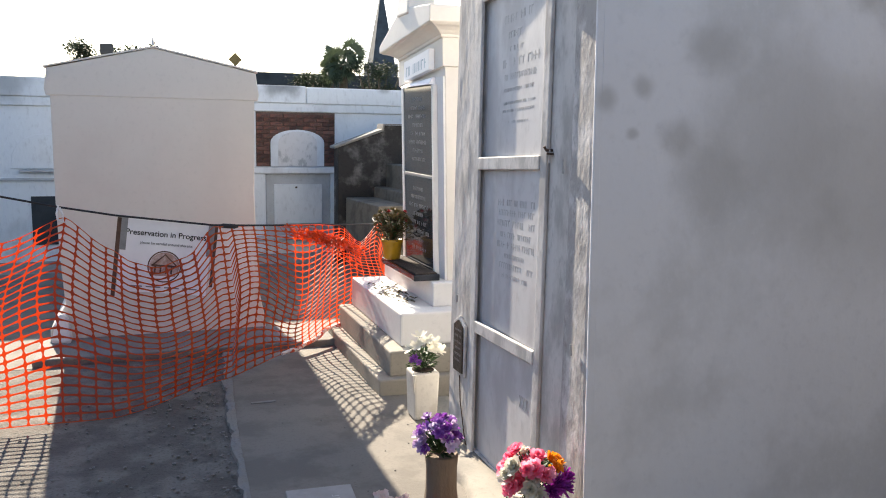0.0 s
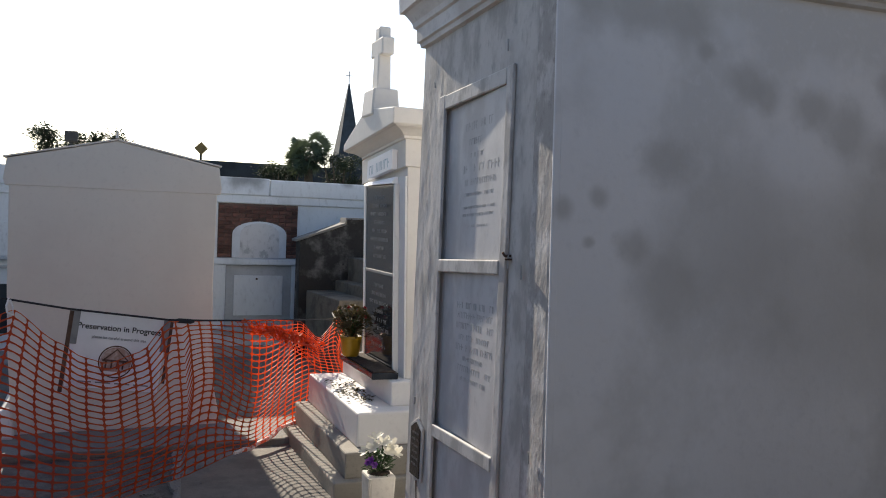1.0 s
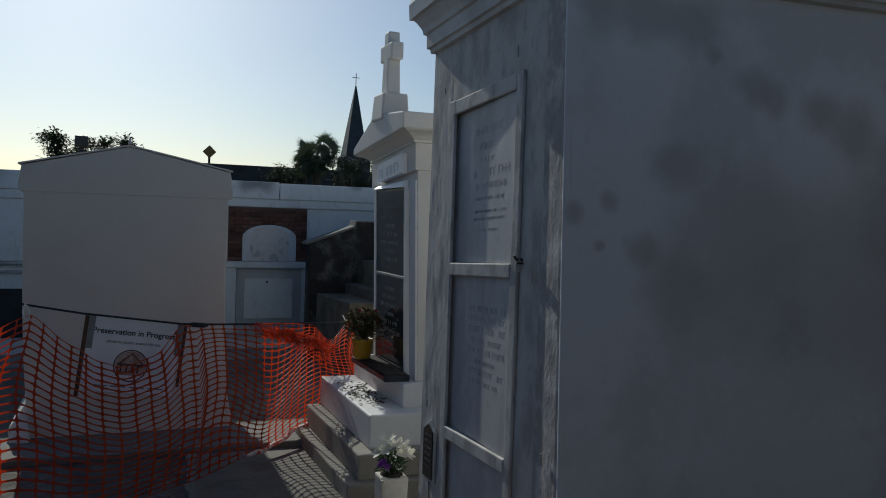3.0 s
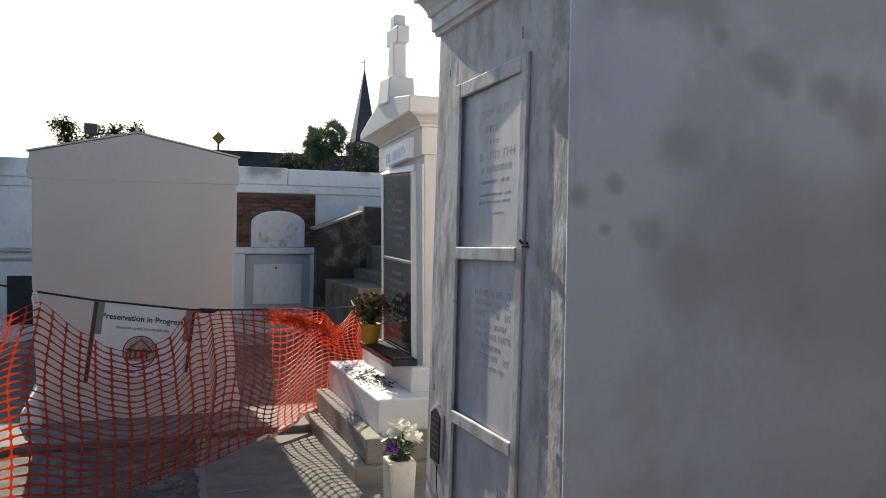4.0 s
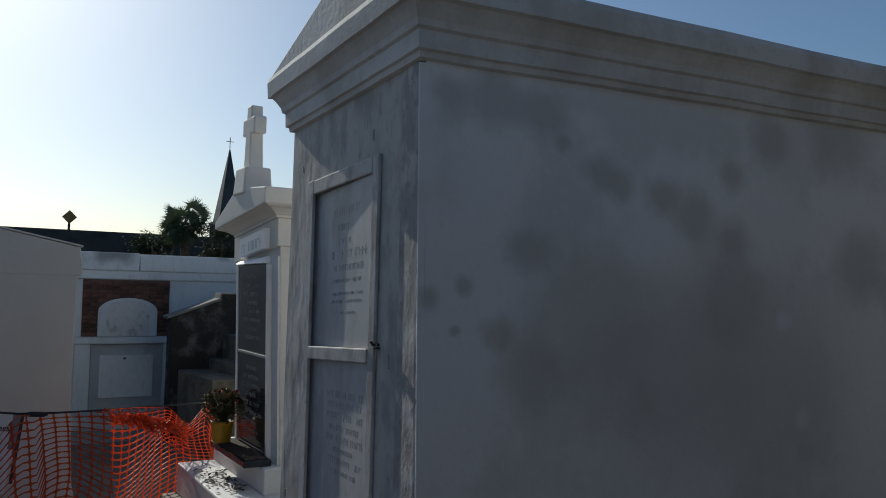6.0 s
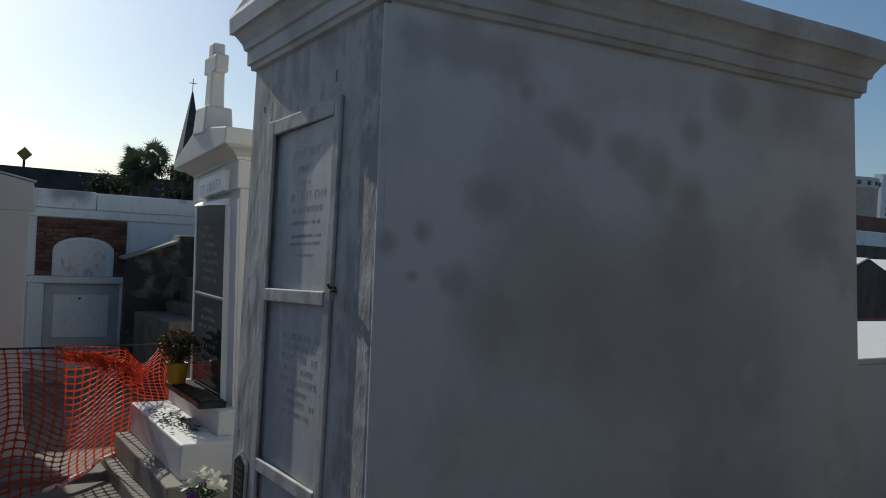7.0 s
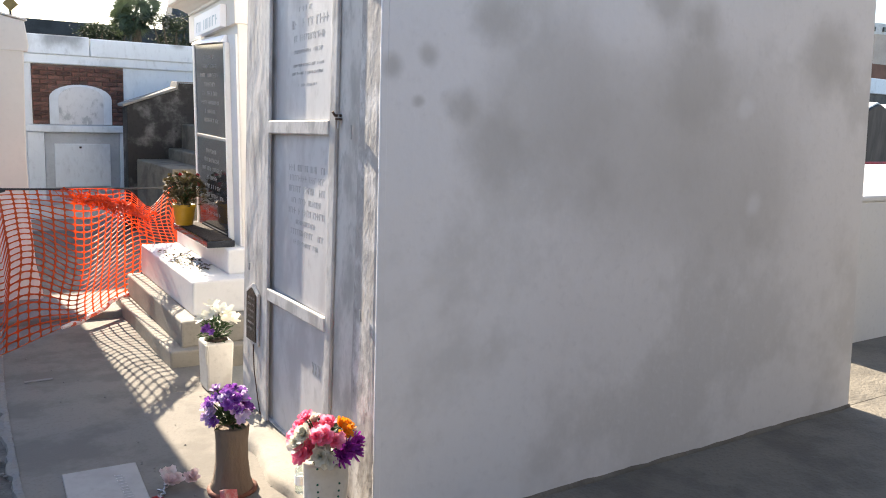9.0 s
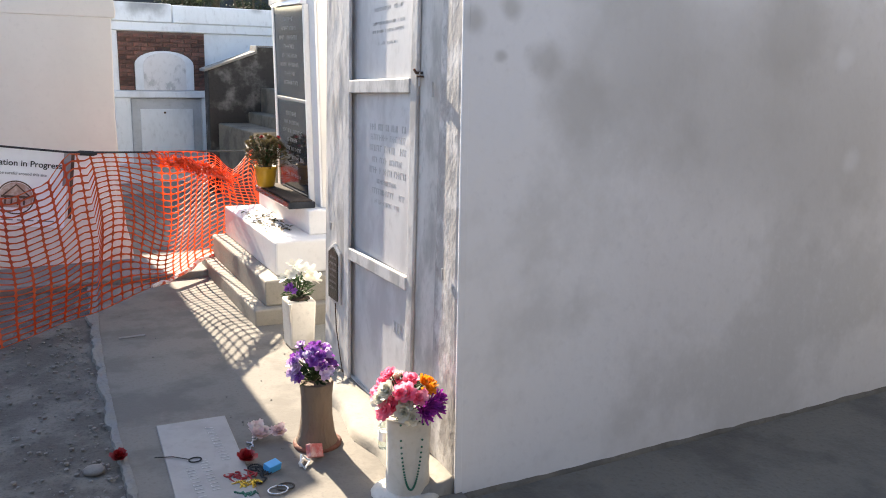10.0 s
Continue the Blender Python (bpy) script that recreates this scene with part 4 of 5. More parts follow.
blob(bm, (1.594, 5.287, -0.002), 0.04, 0.35, 2)
solo("flat_stone", bm, M_STONE, "flat pale round stone on the asphalt", "stone", smooth=True)
bo = thing("glass_bottle", (2.565, 4.91, 0.055), "small clear glass bottle on the cement ledge", "bottle")
part("bottle_body", lathe([(0.022, 0), (0.024, 0.005), (0.024, 0.09), (0.01, 0.115), (0.009, 0.14)], (2.565, 4.91, 0.056), 14), gl, bo, smooth=True)
part("cap", lathe([(0.011, 0), (0.011, 0.015)], (2.565, 4.91, 0.19), 12), M_TIE, bo)
part("bottle_label", lathe([(0.0245, 0), (0.0245, 0.035)], (2.565, 4.91, 0.09), 14), M_SIGN, bo)
solo("candle_glass", lathe([(0.022, 0), (0.024, 0.09), (0.023, 0.095)], (2.572, 4.84, 0.056), 14), M_YELLOW, "amber candle glass on the cement ledge", "candle", smooth=True)

# ---- plastic fence with its sign ----
fence = thing("safety_fence", (1.5, 7.2, 0), "sagging orange plastic mesh fence hung from a black cord", "fence")
def veer(x, z):
    """Beyond the sign the fence turns back along a slanting line; x and z are as seen in the plane of the sign."""
    k = 4.32 / (4.854 - 1.0 * (x - 1.346))
    return (1.346 + (x - 1.346) * k, 2.346 + 4.854 * k, 1.499 + (z - 1.499) * k)
TOP = [(-0.9, 7.2, 0.98), (0.60, 7.16, 0.84), (0.91, 7.19, 0.965), (1.17, 7.17, 0.79), (1.29, 7.14, 0.71), (1.41, 7.12, 0.675), (1.59, 7.15, 0.735), (1.73, 7.17, 0.90), veer(2.1, 0.893), veer(2.3, 0.893), veer(2.45, 0.885), veer(2.58, 0.78), veer(2.70, 0.90), veer(2.78, 0.62)]
BOT = [(-0.9, 6.5, 0.005), (0.67, 6.6, 0.005), (1.16, 6.64, 0.005), (1.75, 7.06, 0.01), veer(2.17, 0.12), veer(2.45, 0.265), veer(2.60, 0.36), veer(2.80, 0.45)]
RUN = [0.0]
for a, b in zip(TOP, TOP[1:]):
    RUN.append(RUN[-1] + math.hypot(b[0] - a[0], b[1] - a[1]))
NU, NV = 58, 24
def net_point(u, v):
    d = u * RUN[-1]
    k = max(i for i in range(len(TOP) - 1) if RUN[i] <= d + 1e-6)
    x = TOP[k][0] + (TOP[k + 1][0] - TOP[k][0]) * (d - RUN[k]) / (RUN[k + 1] - RUN[k])
    a, b = lerp_path(TOP, x), lerp_path(BOT, x)
    p = a.lerp(b, v)
    p.y -= 0.10 * math.sin(math.pi * v) * (0.5 + 0.5 * math.sin(x * 5.0))
    p.y += 0.05 * noise.noise((x * 2.4, v * 2.0, 0.3))
    p.x += 0.035 * noise.noise((x * 2.0, v * 2.5, 4.1)) + 0.02 * math.sin(v * 5 + x * 3)
    p.z += (0.03 * noise.noise((x * 3.0, v * 2.2, 7.7)) + (0.10 * math.sin(x * 7.5) * (x > 1.8))) * math.sin(math.pi * v) + 0.012
    p.z = max(p.z, 0.012)
    return p
bm = bmesh.new()
vert = {}
def nv(i, j):
    k = (round(i * 2), round(j * 2))
    if k not in vert:
        vert[k] = bm.verts.new(net_point(i / NU, j / NV))
    return vert[k]
for i in range(NU):
    for j in range(NV):
        ring = [(0, 0), (0.5, 0), (1, 0), (1, 0.5), (1, 1), (0.5, 1), (0, 1), (0, 0.5)]
        hole = [(0.10, 0.14), (0.5, 0.085), (0.90, 0.14), (0.962, 0.5), (0.90, 0.86), (0.5, 0.915), (0.10, 0.86), (0.038, 0.5)]
        o = [nv(i + a, j + b) for a, b in ring]
        h = [bm.verts.new(net_point((i + a) / NU, (j + b) / NV)) for a, b in hole]
        for k in range(8):
            bm.faces.new((o[k], o[(k + 1) % 8], h[(k + 1) % 8], h[k]))
part("net", bm, M_NET, fence, "orange plastic mesh with oval holes", solid=0.0025)
hem = [lerp_path(BOT, 2.14 + 0.058 * i) + Vector((0.01 * math.sin(i * 1.7), -0.015, 0.022 + 0.006 * math.sin(i * 2.3))) for i in range(10)]
part("rolled_hem", tube(hem, [0.010 + 0.006 * abs(math.sin(i * 1.3)) for i in range(10)], 7), M_HEM, fence, "rolled lower net edge with sunlit pale stripes painted in")
# the folded-over flap by the cord
bm = bmesh.new()
vert.clear()
def flap_point(u, v):
    x = 2.08 + 0.46 * u
    z = 0.90 - v * (0.05 + 0.13 * u) - 0.11 * u * u + 0.02 * noise.noise((x * 9, v * 3, 1.0))
    p = Vector(veer(x + 0.05 * v + 0.02 * noise.noise((x * 7, v * 4, 2.0)), z))
    p.y -= 0.03 + 0.05 * math.sin(3.1 * v) - 0.03 * noise.noise((x * 6, v * 4, 3.0))
    return p
NF, MF = 16, 5
for i in range(NF):
    for j in range(MF):
        o = [flap_point((i + a) / NF, (j + b) / MF) for a, b in ring]
        h = [flap_point((i + a) / NF, (j + b) / MF) for a, b in hole]
        ov, hv = [bm.verts.new(p) for p in o], [bm.verts.new(p) for p in h]
        for k in range(8):
            bm.faces.new((ov[k], ov[(k + 1) % 8], hv[(k + 1) % 8], hv[k]))
tagged(part("folded_flap", bm, M_NET, fence, "net edge folded over the cord", solid=0.0025), kind="stuff")
# bunched strands along the fold
rng = random.Random(17)
for k in range(16):
    u0, u1 = rng.uniform(0.0, 0.45), rng.uniform(0.6, 1.0)
    pts = []
    for i in range(9):
        u = u0 + (u1 - u0) * i / 8
        x = 2.12 + 0.54 * u
        z = 0.872 - 0.15 * u ** 1.3 + 0.035 * math.sin(i * 1.9 + k) + rng.uniform(-0.014, 0.014)
        q = Vector(veer(x + rng.uniform(-0.012, 0.012), z))
        q.y -= 0.05 + 0.03 * math.sin(i * 1.3 + k * 2.1)
        pts.append(q)
    bm = bmesh.new()
    edge = [[bm.verts.new(q + Vector((0.0, 0.0, d)).lerp(Vector((d, 0, 0)), 0.5 + 0.5 * math.sin(i + k))) for d in (-0.006, 0.006)] for i, q in enumerate(pts)]
    for a, b in zip(edge, edge[1:]):
        bm.faces.new((a[0], a[1], b[1], b[0]))
    part("bunched_strand", bm, M_NET, fence, solid=0.002)
CORD = [(-2.0, 7.2, 1.62), (-0.9, 7.2, 1.40), (0.63, 7.2, 1.09), (0.91, 7.2, 1.03), (1.19, 7.2, 0.98), (1.71, 7.19, 0.915), veer(1.9, 0.908), veer(2.1, 0.904), veer(2.28, 0.902), veer(2.5, 0.901), veer(2.68, 0.90), (3.2, 9.2, 0.70)]
part("cord", tube(CORD, 0.006, 6), M_ROPE, fence, "taut black cord")
part("cord_reel", tube([(1.745, 7.195, 0.91), (1.765, 7.19, 0.91), (1.83, 7.19, 0.905), (1.85, 7.195, 0.905)], [0.008, 0.014, 0.014, 0.008], 8), M_ROPE, fence, "black knot and tensioner")
part("white_tie", tube([(0.905, 7.19, 1.04), (0.895, 7.175, 1.0), (0.90, 7.175, 0.965), (0.93, 7.18, 0.95), (0.925, 7.185, 0.99), (0.91, 7.19, 1.03)], 0.006, 6), M_TIE, fence, "white plastic tie")

sign = thing("warning_sign", (1.43, 7.235, 0.5), "white preservation notice hung from the cord behind the net", "sign")
SL = math.atan2(0.91 - 0.965, 1.68 - 1.235)
sm = Matrix.Translation((1.445, 7.235, 0.735)) @ Matrix.Rotation(-SL, 4, "Y") @ Matrix.Rotation(radians(90), 4, "X")
def on_sign(bm):
    bmesh.ops.transform(bm, matrix=sm, verts=bm.verts)
    return bm
part("board", on_sign(box(-0.245, 0.245, -0.215, 0.205, -0.006, 0.0)), M_SIGN, sign, bevel=0.002)
part("tape_strip", on_sign(box(-0.262, -0.216, 0.02, 0.212, 0.0004, 0.003)), M_TAPE, sign, "grey duct tape")
part("tape_strip", on_sign(box(0.222, 0.262, 0.02, 0.206, 0.0004, 0.003)), M_TAPE, sign, "grey duct tape")
part("stake", on_sign(box(-0.272, -0.25, -0.25, 0.2, -0.01, 0.004)), M_STAKE, sign, "thin brown stake")
part("stake", on_sign(box(0.258, 0.275, -0.16, 0.2, -0.01, 0.004)), M_STAKE, sign, "thin brown stake")
written("Preservation in Progress", 0.0445, sm @ Matrix.Translation((-0.004, 0.125, 0.0015)), M_INK, sign, weight=0.014)
written("please be careful around this site", 0.0215, sm @ Matrix.Translation((0.0, 0.07, 0.0015)), M_PALEINK, sign)
bm = bmesh.new()
for i in range(28):
    a0, a1 = 2 * math.pi * i / 28, 2 * math.pi * (i + 1) / 28
    hexa([(0.085 * math.cos(a0), 0.085 * math.sin(a0) - 0.06, 0.0008), (0.092 * math.cos(a0), 0.092 * math.sin(a0) - 0.06, 0.0008), (0.092 * math.cos(a1), 0.092 * math.sin(a1) - 0.06, 0.0008), (0.085 * math.cos(a1), 0.085 * math.sin(a1) - 0.06, 0.0008)],
         [(0.085 * math.cos(a0), 0.085 * math.sin(a0) - 0.06, 0.0018), (0.092 * math.cos(a0), 0.092 * math.sin(a0) - 0.06, 0.0018), (0.092 * math.cos(a1), 0.092 * math.sin(a1) - 0.06, 0.0018), (0.085 * math.cos(a1), 0.085 * math.sin(a1) - 0.06, 0.0018)], bm)
for k in range(4):
    tube([(-0.05 + 0.03 * k, -0.10, 0.0012), (-0.05 + 0.03 * k, -0.06, 0.0012)], 0.0045, 4, bm)
tube([(-0.06, -0.05, 0.0012), (0.0, 0.01, 0.0012), (0.065, -0.05, 0.0012)], 0.004, 4, bm)
tube([(-0.07, -0.055, 0.0012), (0.07, -0.055, 0.0012)], 0.006, 4, bm)
part("emblem_ground", on_sign(prism([(0.083 * math.cos(a), 0.083 * math.sin(a) - 0.06) for a in [math.pi * (1 - k / 12) + 0.25 * (1 - k / 6) for k in range(13)]] + [(0.06, -0.115), (-0.06, -0.115)], "z", 0.0003, 0.0007)), mat("faded_brown_ink", (0.42, 0.27, 0.22), 0.6, 0.15, 20, 60, 0, second=(0.62, 0.5, 0.46)), sign)
part("round_emblem", on_sign(bm), M_STAKE, sign, "round emblem in grey and red")
bm = bmesh.new()
for k in range(4):
    box(-0.19 + 0.1 * k, -0.11 + 0.1 * k, -0.185, -0.178, 0.0008, 0.0015, bm)
part("small_print", on_sign(bm), M_PALEINK, sign)

# ---- vault wall at the back ----
YW = 12.1
K = (YW - 2.346) / (11.3 - 2.346)
def wx(x):
    return 1.346 + (x - 1.346) * K
def wz(z):
    return 1.5 + (z - 1.5) * K
wall = thing("wall_vaults", (3.0, YW, 0), "long low whitewashed wall of burial vaults", "wall", kind="structure")
bays = [(wx(2.48), wx(3.33))]
part("wall_body", box(-9, 9.5, YW, YW + 2.2, -0.05, wz(1.63)), M_FAR, wall, bevel=0.01)
part("cornice_band", box(-9, 9.5, YW - 0.03, YW + 2.2, wz(1.63) - 0.001, wz(1.72)), M_FAR, wall, bevel=0.012)
part("parapet", box(-9, wx(3.013) - 0.004, YW - 0.05, YW + 2.2, wz(1.72), wz(1.905)), M_FAR, wall, bevel=0.012)
part("parapet", box(wx(3.013) + 0.004, 9.5, YW - 0.05, YW + 2.2, wz(1.72), wz(1.895)), M_FAR, wall, bevel=0.012)
part("ledge", box(wx(2.40), wx(3.46), YW - 0.07, YW - 0.001, wz(0.97), wz(1.04)), M_FAR, wall, bevel=0.01)
part("surround", box(wx(2.42), wx(2.57), YW - 0.05, YW - 0.001, 0.0, wz(0.969)), M_FAR, wall, bevel=0.006)
part("surround", box(wx(3.28), wx(3.44), YW - 0.05, YW - 0.001, 0.0, wz(0.969)), M_FAR, wall, bevel=0.006)
part("closure_panel", box(wx(2.575), wx(3.275), YW - 0.02, YW - 0.001, wz(0.30), wz(0.965)), M_FAR2, wall, "grey blue closure panel", bevel=0.004)
pn = part("tablet", box(wx(2.66), wx(3.185), YW - 0.036, YW - 0.0205, wz(0.42), wz(0.855)), M_FAR, wall, "pale blank tablet", bevel=0.006)
part("iron_pin", lathe([(0.012, 0), (0.012, 0.02)], (wx(2.90), YW - 0.045, wz(0.81)), 8), M_RUST, pn)
part("ledge", box(wx(2.42), wx(3.44), YW - 0.08, YW - 0.0805 + 0.079, wz(0.25), wz(0.295)), M_FAR2, wall, bevel=0.008)
ax, ar, az0 = wx(2.92), (wx(3.21) - wx(2.63)) / 2, wz(1.06)
spring = wz(1.30)
def arch(r, rise, n=14):
    pts = [(ax - r, az0 - 0.015)]
    for i in range(n + 1):
        a = math.pi * (1 - i / n)
        pts.append((ax + r * math.cos(a), spring + rise * math.sin(a)))
    pts.append((ax + r, az0 - 0.015))
    return pts
part("arch_lining", prism(arch(ar, wz(1.44) - spring), "y", YW - 0.034, YW - 0.001), M_FAR, wall, bevel=0.004)
part("arch_tablet", prism(arch(ar * 0.72, (wz(1.44) - spring) * 0.86), "y", YW - 0.040, YW - 0.0345), M_MARBLE, wall, "arched veined marble tablet")
part("mortar_panel", box(bays[0][0], bays[0][1], YW - 0.012, YW - 0.001, wz(1.045), wz(1.625)), M_MORTAR, wall, "mortar bed with exposed brick")
# a plain vault bay further along; a flat dark panel paints its opening's shade
part("arch_niche", prism([(wx(0.18) + 0.30 * K * math.cos(math.pi * (1 - i / 10)) + 0.27, wz(1.02) + 0.34 * K * math.sin(math.pi * i / 10) ** 0.8) for i in range(11)], "y", YW - 0.02, YW - 0.001), M_FAR, wall, "shallow arched panel", bevel=0.004)
part("sill", box(wx(0.20), wx(0.85), YW - 0.06, YW - 0.001, wz(0.985), wz(1.01)), M_FAR2, wall, bevel=0.006)
part("dark_opening", box(wx(0.29), wx(0.72), YW - 0.012, YW - 0.001, 0.15, wz(0.745)), M_TAR, wall, "flat dark panel painted as the shade in a vault mouth")
part("string_course", box(-9, wx(2.39), YW - 0.03, YW - 0.001, wz(0.90), wz(0.925)), M_FAR2, wall, bevel=0.006)

# ---- blackened stepped tomb ----
st = thing("stepped_tomb", (3.6, 9.6, 0), "soot-blackened stepped brick tomb with a sloping side wall", "tomb")
def tread(name, x0, z0, x1, z1, y0, low, label):
    """A block whose side runs askew from (x0, y0) in front to x1 at the back wall."""
    part(name, hexa([(x0, y0, low), (5.2, y0, low), (5.2, 10.99, low), (x1, 10.99, low)], [(x0, y0, z0), (5.2, y0, z0), (5.2, 10.99, z1), (x1, 10.99, z1)]), M_STEPSTONE, st, label, bevel=0.012)
tread("base_block", 3.45, 0.735, 3.385, 0.728, 9.90, -0.05, "mossy lower block")
tread("step", 3.76, 0.848, 3.70, 0.842, 9.92, 0.70, "mossy stone step")
tread("step", 3.90, 1.095, 3.836, 1.09, 9.94, 0.83, "mossy stone step")
part("side_wall", prism([(3.303, -0.05), (5.65, -0.05), (5.65, 1.505), (3.815, 1.505), (3.80, 1.44), (3.303, 1.262)], "y", 11.0, 11.2), M_SOOT, st, "black sooty side wall with flaking whitewash", bevel=0.01)
part("coping", prism([(3.259, 1.248), (3.80, 1.442), (3.812, 1.507), (4.9, 1.507), (4.9, 1.522), (3.797, 1.522), (3.786, 1.464), (3.259, 1.275)], "y", 10.975, 11.215), M_CURB, st, "pale worn coping", bevel=0.004)

# ---- beyond the wall ----
hall = thing("low_building", (7, 30, 0), "long low dark-roofed building behind the wall", "building")
part("building_wall", box(-3, 26, 30, 38, 0, 2.5), M_BROWNWALL, hall)
part("roof", prism([(29.4, 2.45), (38.6, 2.45), (38.6, 3.1), (29.4, 3.13)], "x", 1.5, 26.3), M_TAR, hall, "dark tarred roof")
church = thing("church", (42.7, 150, 0), "distant church with a tall dark slate spire", "church")
part("tower", box(40.2, 45.2, 147.5, 152.5, 0, 12.6), M_SLATE, church)
part("spire", hexa([(40.6, 147.9, 12.5), (44.8, 147.9, 12.5), (44.8, 152.1, 12.5), (40.6, 152.1, 12.5)], [(42.6, 149.9, 25.9), (42.8, 149.9, 25.9), (42.8, 150.1, 25.9), (42.6, 150.1, 25.9)]), M_SLATE, church)
part("spire_cross", tube([(42.7, 150, 25.8), (42.7, 150, 28.2)], 0.07, 6), M_DKMETAL, church)
part("spire_cross", tube([(42.0, 150, 27.4), (43.4, 150, 27.4)], 0.06, 6), M_DKMETAL, church)

def palm(loc, trunk, r, seed, label):
    rng = random.Random(seed)
    root = thing("palm_tree", loc, label, "tree")
    c = Vector(loc) + Vector((0, 0, trunk))
    part("trunk", tube([Vector(loc), Vector(loc) + Vector((0.1, 0, trunk * 0.5)), c], [0.16, 0.14, 0.12], 10), M_BARK, root)
    bm = bmesh.new()
    for i in range(44):
        a, e = rng.uniform(0, 6.28), math.asin(rng.uniform(-0.7, 0.97))
        d = Vector((math.cos(a) * math.cos(e), math.sin(a) * math.cos(e), math.sin(e)))
        tip = c + d * r * rng.uniform(0.12, 0.64)
        tube([c, c.lerp(tip, 0.5) + Vector((0, 0, 0.05)), tip], [0.018, 0.012, 0.008], 4, bm)
        s = Matrix.Rotation(rng.uniform(-1.5, 1.5), 3, d) @ d.cross(Vector((0, 0, 1))).normalized()
        up = s.cross(d)
        for k in range(21):
            f = (k / 20 - 0.5) * 3.4
            q = (d * math.cos(f) + s * math.sin(f)).normalized()
            L = r * rng.uniform(0.32, 0.44)
            w = q.cross(up).normalized() * 0.018
            e2 = tip + q * L + Vector((0, 0, -0.22 * L * rng.random()))
            m2 = tip + q * L * 0.5
            p = [bm.verts.new(x) for x in (tip, m2 - w, e2, m2 + w)]
            bm.faces.new(p)
    part("crown", bm, M_FROND, root)
    return root
palm((6.82, 26, 0), 3.22, 1.0, 3, "short fan palm with a dense dark crown behind the wall")

def leafy(name, loc, h, r, n, seed, label, squash=0.8, size=0.16):
    rng = random.Random(seed)
    root = thing(name, loc, label, "tree")
    base = Vector(loc)
    top = base + Vector((0, 0, h))
    tb = tube([base, base + Vector((0.1, 0, h * 0.5)), top], [0.2, 0.14, 0.05], 8)
    tips = []
    for i in range(16):
        a = rng.uniform(0, 6.28)
        e = top + Vector((math.cos(a) * r * rng.uniform(0.3, 1), math.sin(a) * r * rng.uniform(0.3, 1), rng.uniform(-0.6, 0.9) * r * squash))
        tube([base + Vector((0, 0, h * rng.uniform(0.5, 0.9))), base.lerp(e, 0.75) + Vector((0, 0, 0.3 * r)), e], [0.06, 0.035, 0.012], 5, tb)
        tips.append(e)
    part("trunk", tb, M_BARK, root)
    bm = bmesh.new()
    for i in range(n):
        e = rng.choice(tips)
        c = e + Vector((rng.gauss(0, 1), rng.gauss(0, 1), rng.gauss(0, 0.8))) * r * 0.18
        a = rng.uniform(0, 6.28)
        leaf(bm, c, (math.cos(a), math.sin(a), rng.uniform(-0.6, 0.8)), size * rng.uniform(0.7, 1.5), size * 0.6)
    part("crown", bm, M_CROWN, root)
    return root
leafy("shrub", (5.95, 25.5, 0), 2.45, 0.6, 3000, 4, "dark bush at the foot of the palm behind the wall", size=0.085)
leafy("shrub", (7.75, 25.5, 0), 2.6, 0.75, 4200, 5, "dark bush at the foot of the palm behind the wall", size=0.085)
leafy("tree", (-1.0, 50, 0), 4.3, 1.3, 2600, 6, "sparse leafy treetop behind the cream tomb", size=0.2)
leafy("tree", (0.5, 50, 0), 4.6, 1.0, 1500, 7, "sparse leafy treetop behind the cream tomb", size=0.2)
leafy("tree", (2.1, 50, 0), 5.1, 0.55, 350, 8, "sparse leafy treetop behind the cream tomb", size=0.2)
ds = thing("diamond_sign", (5.06, 38, 0), "yellow diamond road sign on a post beyond the wall", "sign")
part("post", tube([(5.06, 38.05, 0), (5.06, 38.05, 3.9)], 0.05, 8), M_DKMETAL, ds)
part("board", prism([(5.06, 3.83), (5.34, 4.11), (5.06, 4.39), (4.78, 4.11)], "y", 37.96, 38.0), M_YSIGN, ds, bevel=0.01)
fl = thing("floodlight", (0.74, 20, 0), "dark boxy floodlight on a pole behind the tomb", "lamp")
part("pole", tube([(0.74, 20, 0), (0.74, 20, 2.8)], 0.04, 8), M_DKMETAL, fl)
part("housing", box(0.62, 0.86, 19.85, 20.1, 2.77, 2.98), M_DKMETAL, fl, bevel=0.02)

# ---- things past the near tomb ----
lt = thing("low_white_tomb", (7.5, 6.5, 0), "low flat white tomb with sunlit top", "tomb")
part("body", box(6.35, 12.5, 5.3, 7.42, -0.05, 0.96), M_WHITE, lt, bevel=0.015)
part("cap_slab", box(6.34, 12.51, 5.29, 7.43, 0.958, 1.0), M_WHITE, lt, bevel=0.012)
solo("loose_rope", tube([(6.4, 7.40, 1.012), (9, 7.40, 1.014), (12.4, 7.40, 1.012)], 0.014, 6), M_RED, "red rope lying along the white tomb top", "rope")
# tombs added out of view to keep sky light off the near wall
def sky_blocker(x0, x1, y0, y1, h):
    root = thing("sky_blocker_tomb", ((x0 + x1) / 2, (y0 + y1) / 2, 0), "unseen plain dark tomb block added to cut sky light", "tomb", group="tombs closing the passage")
    part("body", box(x0, x1, y0, y1, -0.05, h), M_DARKTOMB, root, bevel=0.012)
    part("cornice", box(x0 - 0.08, x1 + 0.08, y0 - 0.08, y1 + 0.08, h - 0.001, h + 0.2), M_DARKTOMB, root, bevel=0.02)
sky_blocker(3.3, 6.5, -1.4, 2.3, 3.7)
sky_blocker(6.7, 10.0, -1.4, 2.3, 3.7)
sky_blocker(-0.2, 2.9, -3.4, -0.2, 2.8)
sky_blocker(-4.6, -1.3, -3.4, 0.4, 2.8)
sky_blocker(-4.6, -1.6, 1.2, 5.2, 2.8)
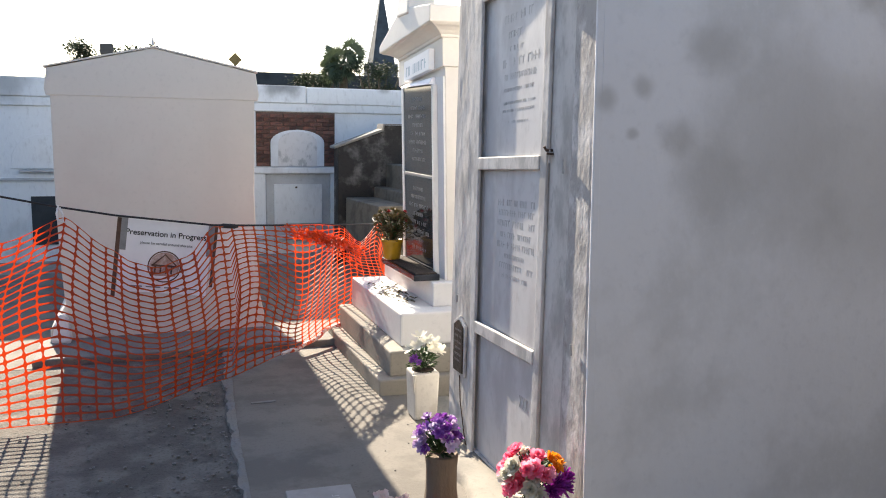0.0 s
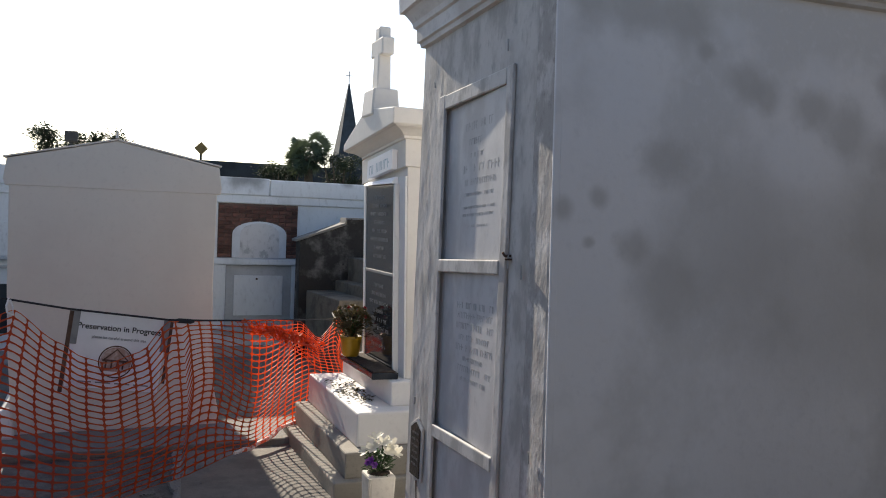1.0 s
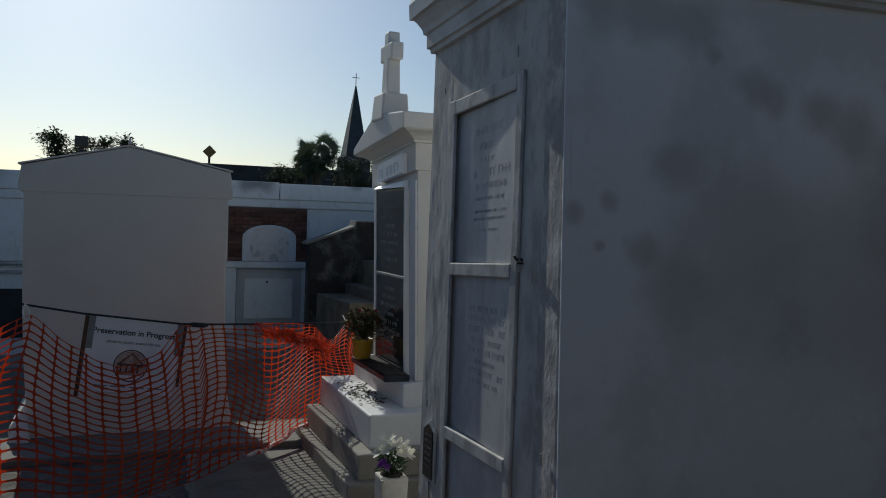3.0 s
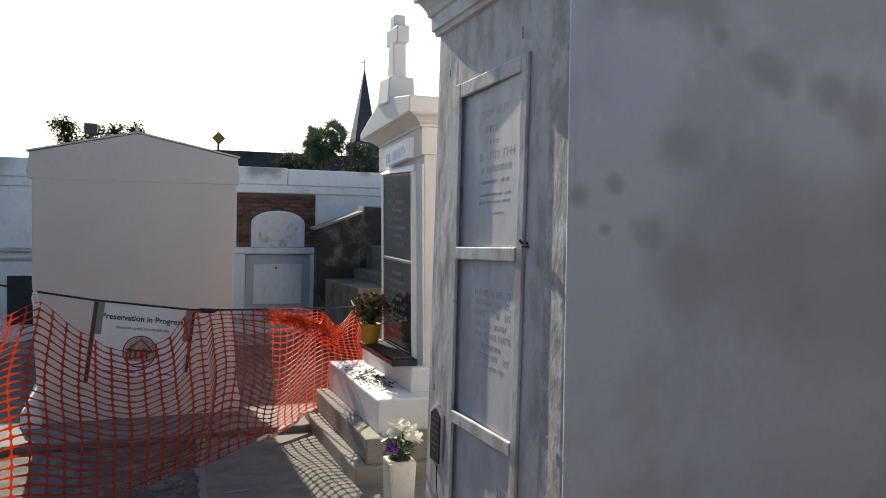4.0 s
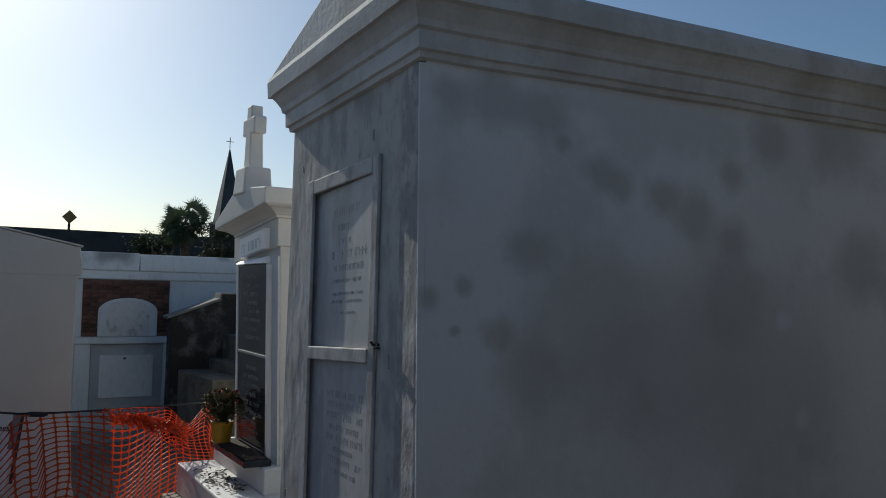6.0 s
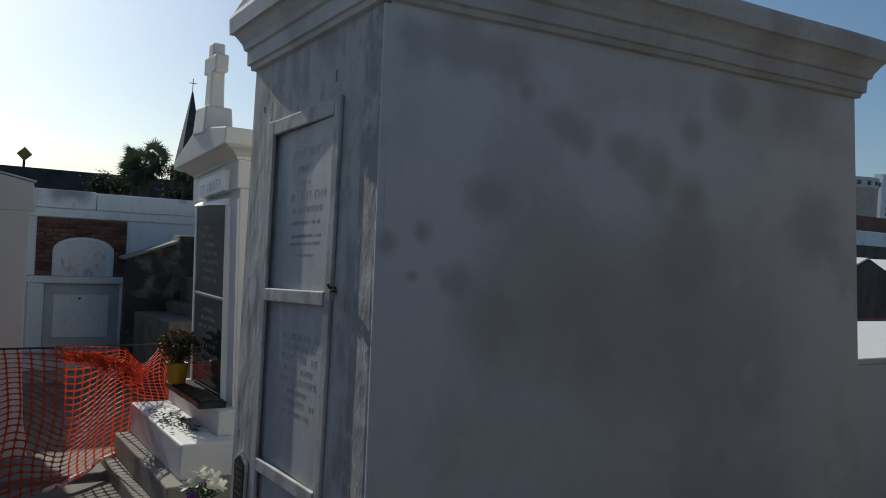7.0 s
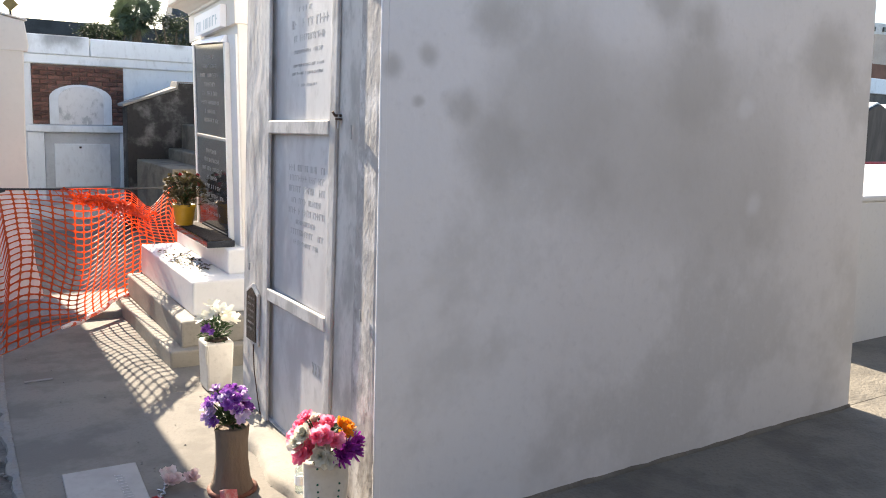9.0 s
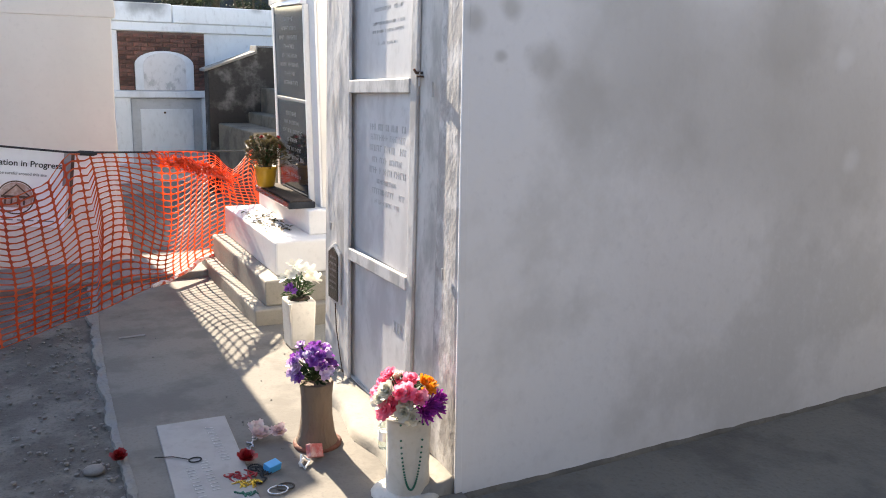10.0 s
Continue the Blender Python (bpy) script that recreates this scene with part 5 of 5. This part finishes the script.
# near-black base holds the shade of faces turned from the sun; streaks are render
M_GABLE = mat("shade_dark_streaked_render", (0.045, 0.04, 0.037), 0.9, 0.25, 3, 20, 0.2, second=(0.09, 0.08, 0.07), streak=0.2)
def gable_tomb(x, y, w, label):
    root = thing("gabled_tomb", (x, y, 0), label, "tomb", group="dark gabled tombs")
    part("body", prism([(x - w, 0), (x + w, 0), (x + w, 1.50), (x, 1.72), (x - w, 1.50)], "y", y, y + 2), M_GABLE, root, bevel=0.01)
    part("coping", prism([(x - w - 0.04, 1.487), (x - w - 0.04, 1.515), (x, 1.75), (x + w + 0.04, 1.515), (x + w + 0.04, 1.487), (x, 1.722)], "y", y + 0.05, y + 2.06), M_WHITE, root, "pale gable coping", bevel=0.008)
    return root
gable_tomb(13.93, 9.3, 0.62, "streaked gabled tomb with shade in its dark colour, pale coping")
gable_tomb(15.5, 9.6, 0.62, "streaked gabled tomb with shade in its dark colour, pale coping")
vw2 = thing("pale_wall", (30, 18, 0), "long pale boundary wall", "wall", kind="structure")
# lower part much darker than the pale band on top
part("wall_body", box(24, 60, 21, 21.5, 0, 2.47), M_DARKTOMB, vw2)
part("coping", box(24, 60, 20.9, 21.6, 2.47, 3.07), M_FAR, vw2, bevel=0.03)
bb = thing("brick_building", (60, 40, 0), "low red-brown brick building", "building")
part("building_wall", box(52, 90, 37, 50, 0, 5.46), M_BROWNWALL, bb)
tw = thing("round_tower", (156.3, 95.2, 0), "grey round concrete tower block", "building")
part("shaft", lathe([(6, 0), (6, 16.9)], (156.3, 95.2, 0), 28), M_GREYTOWER, tw)
part("crown_band", lathe([(6.15, 0), (6.15, 2.0)], (156.3, 95.2, 16.8), 28), M_FAR2, tw)
for i in range(8):
    a = math.radians(175 + i * 20)
    part("window", box(156.3 + 6.1 * math.cos(a) - 0.3, 156.3 + 6.1 * math.cos(a) + 0.3, 95.2 + 6.1 * math.sin(a) - 0.3, 95.2 + 6.1 * math.sin(a) + 0.3, 17.3, 18.1), M_PANE, tw)
hr = thing("pale_tower_block", (190, 101, 0), "pale high-rise block with rows of windows", "building")
part("shaft", box(178.6, 206, 100, 103, 0, 20.7), M_PALETOWER, hr)
part("roof_box", box(180, 192, 100.6, 102.6, 20.7, 22.2), M_PALETOWER, hr)
for row in range(6):
    for k in range(9):
        part("window", box(180.6 + k * 2.7, 181.5 + k * 2.7, 99.9, 100.05, 13.0 + row * 1.35, 13.65 + row * 1.35), M_PANE, hr)

# ---- exposed bricks over the arch ----
bw, bh = 0.155, 0.047
brick_mesh = {}
def brick(x0, x1, z0, z1):
    key = (round(x1 - x0, 2), round(z1 - z0, 2))
    if key not in brick_mesh:
        b = box(-key[0] / 2, key[0] / 2, -0.012, 0.012, -key[1] / 2, key[1] / 2)
        bmesh.ops.bevel(b, geom=list(b.edges), offset=0.004, segments=1, affect="EDGES")
        me = bpy.data.meshes.new("brick")
        b.to_mesh(me)
        b.free()
        me.materials.append(M_BRICK)
        brick_mesh[key] = me
    ob = new("brick", brick_mesh[key])
    ob.parent = wall
    ob.location = Vector(((x0 + x1) / 2, YW - 0.018 + rng.uniform(-0.004, 0.003), (z0 + z1) / 2)) - AT[wall.name]
z, row = wz(1.05), 0
while z < wz(1.60):
    x = bays[0][0] + 0.005 - (bw / 2 if row % 2 else 0)
    while x < bays[0][1]:
        a, b = max(x, bays[0][0] + 0.004), min(x + bw - 0.012, bays[0][1] - 0.004)
        r = ar + 0.01
        zz = z + bh / 2
        half = r if zz < spring else r * math.sqrt(max(0, 1 - ((zz - spring) / (wz(1.46) - spring)) ** 2))
        if zz < wz(1.46):
            if a < ax - half < b:
                b = ax - half
            elif a < ax + half < b:
                a = ax + half
            if a >= ax - half - 0.001 and b <= ax + half + 0.001:
                b = a
        if b - a > 0.03:
            brick(a, b, z, z + bh - 0.01)
        x += bw
    z += bh
    row += 1
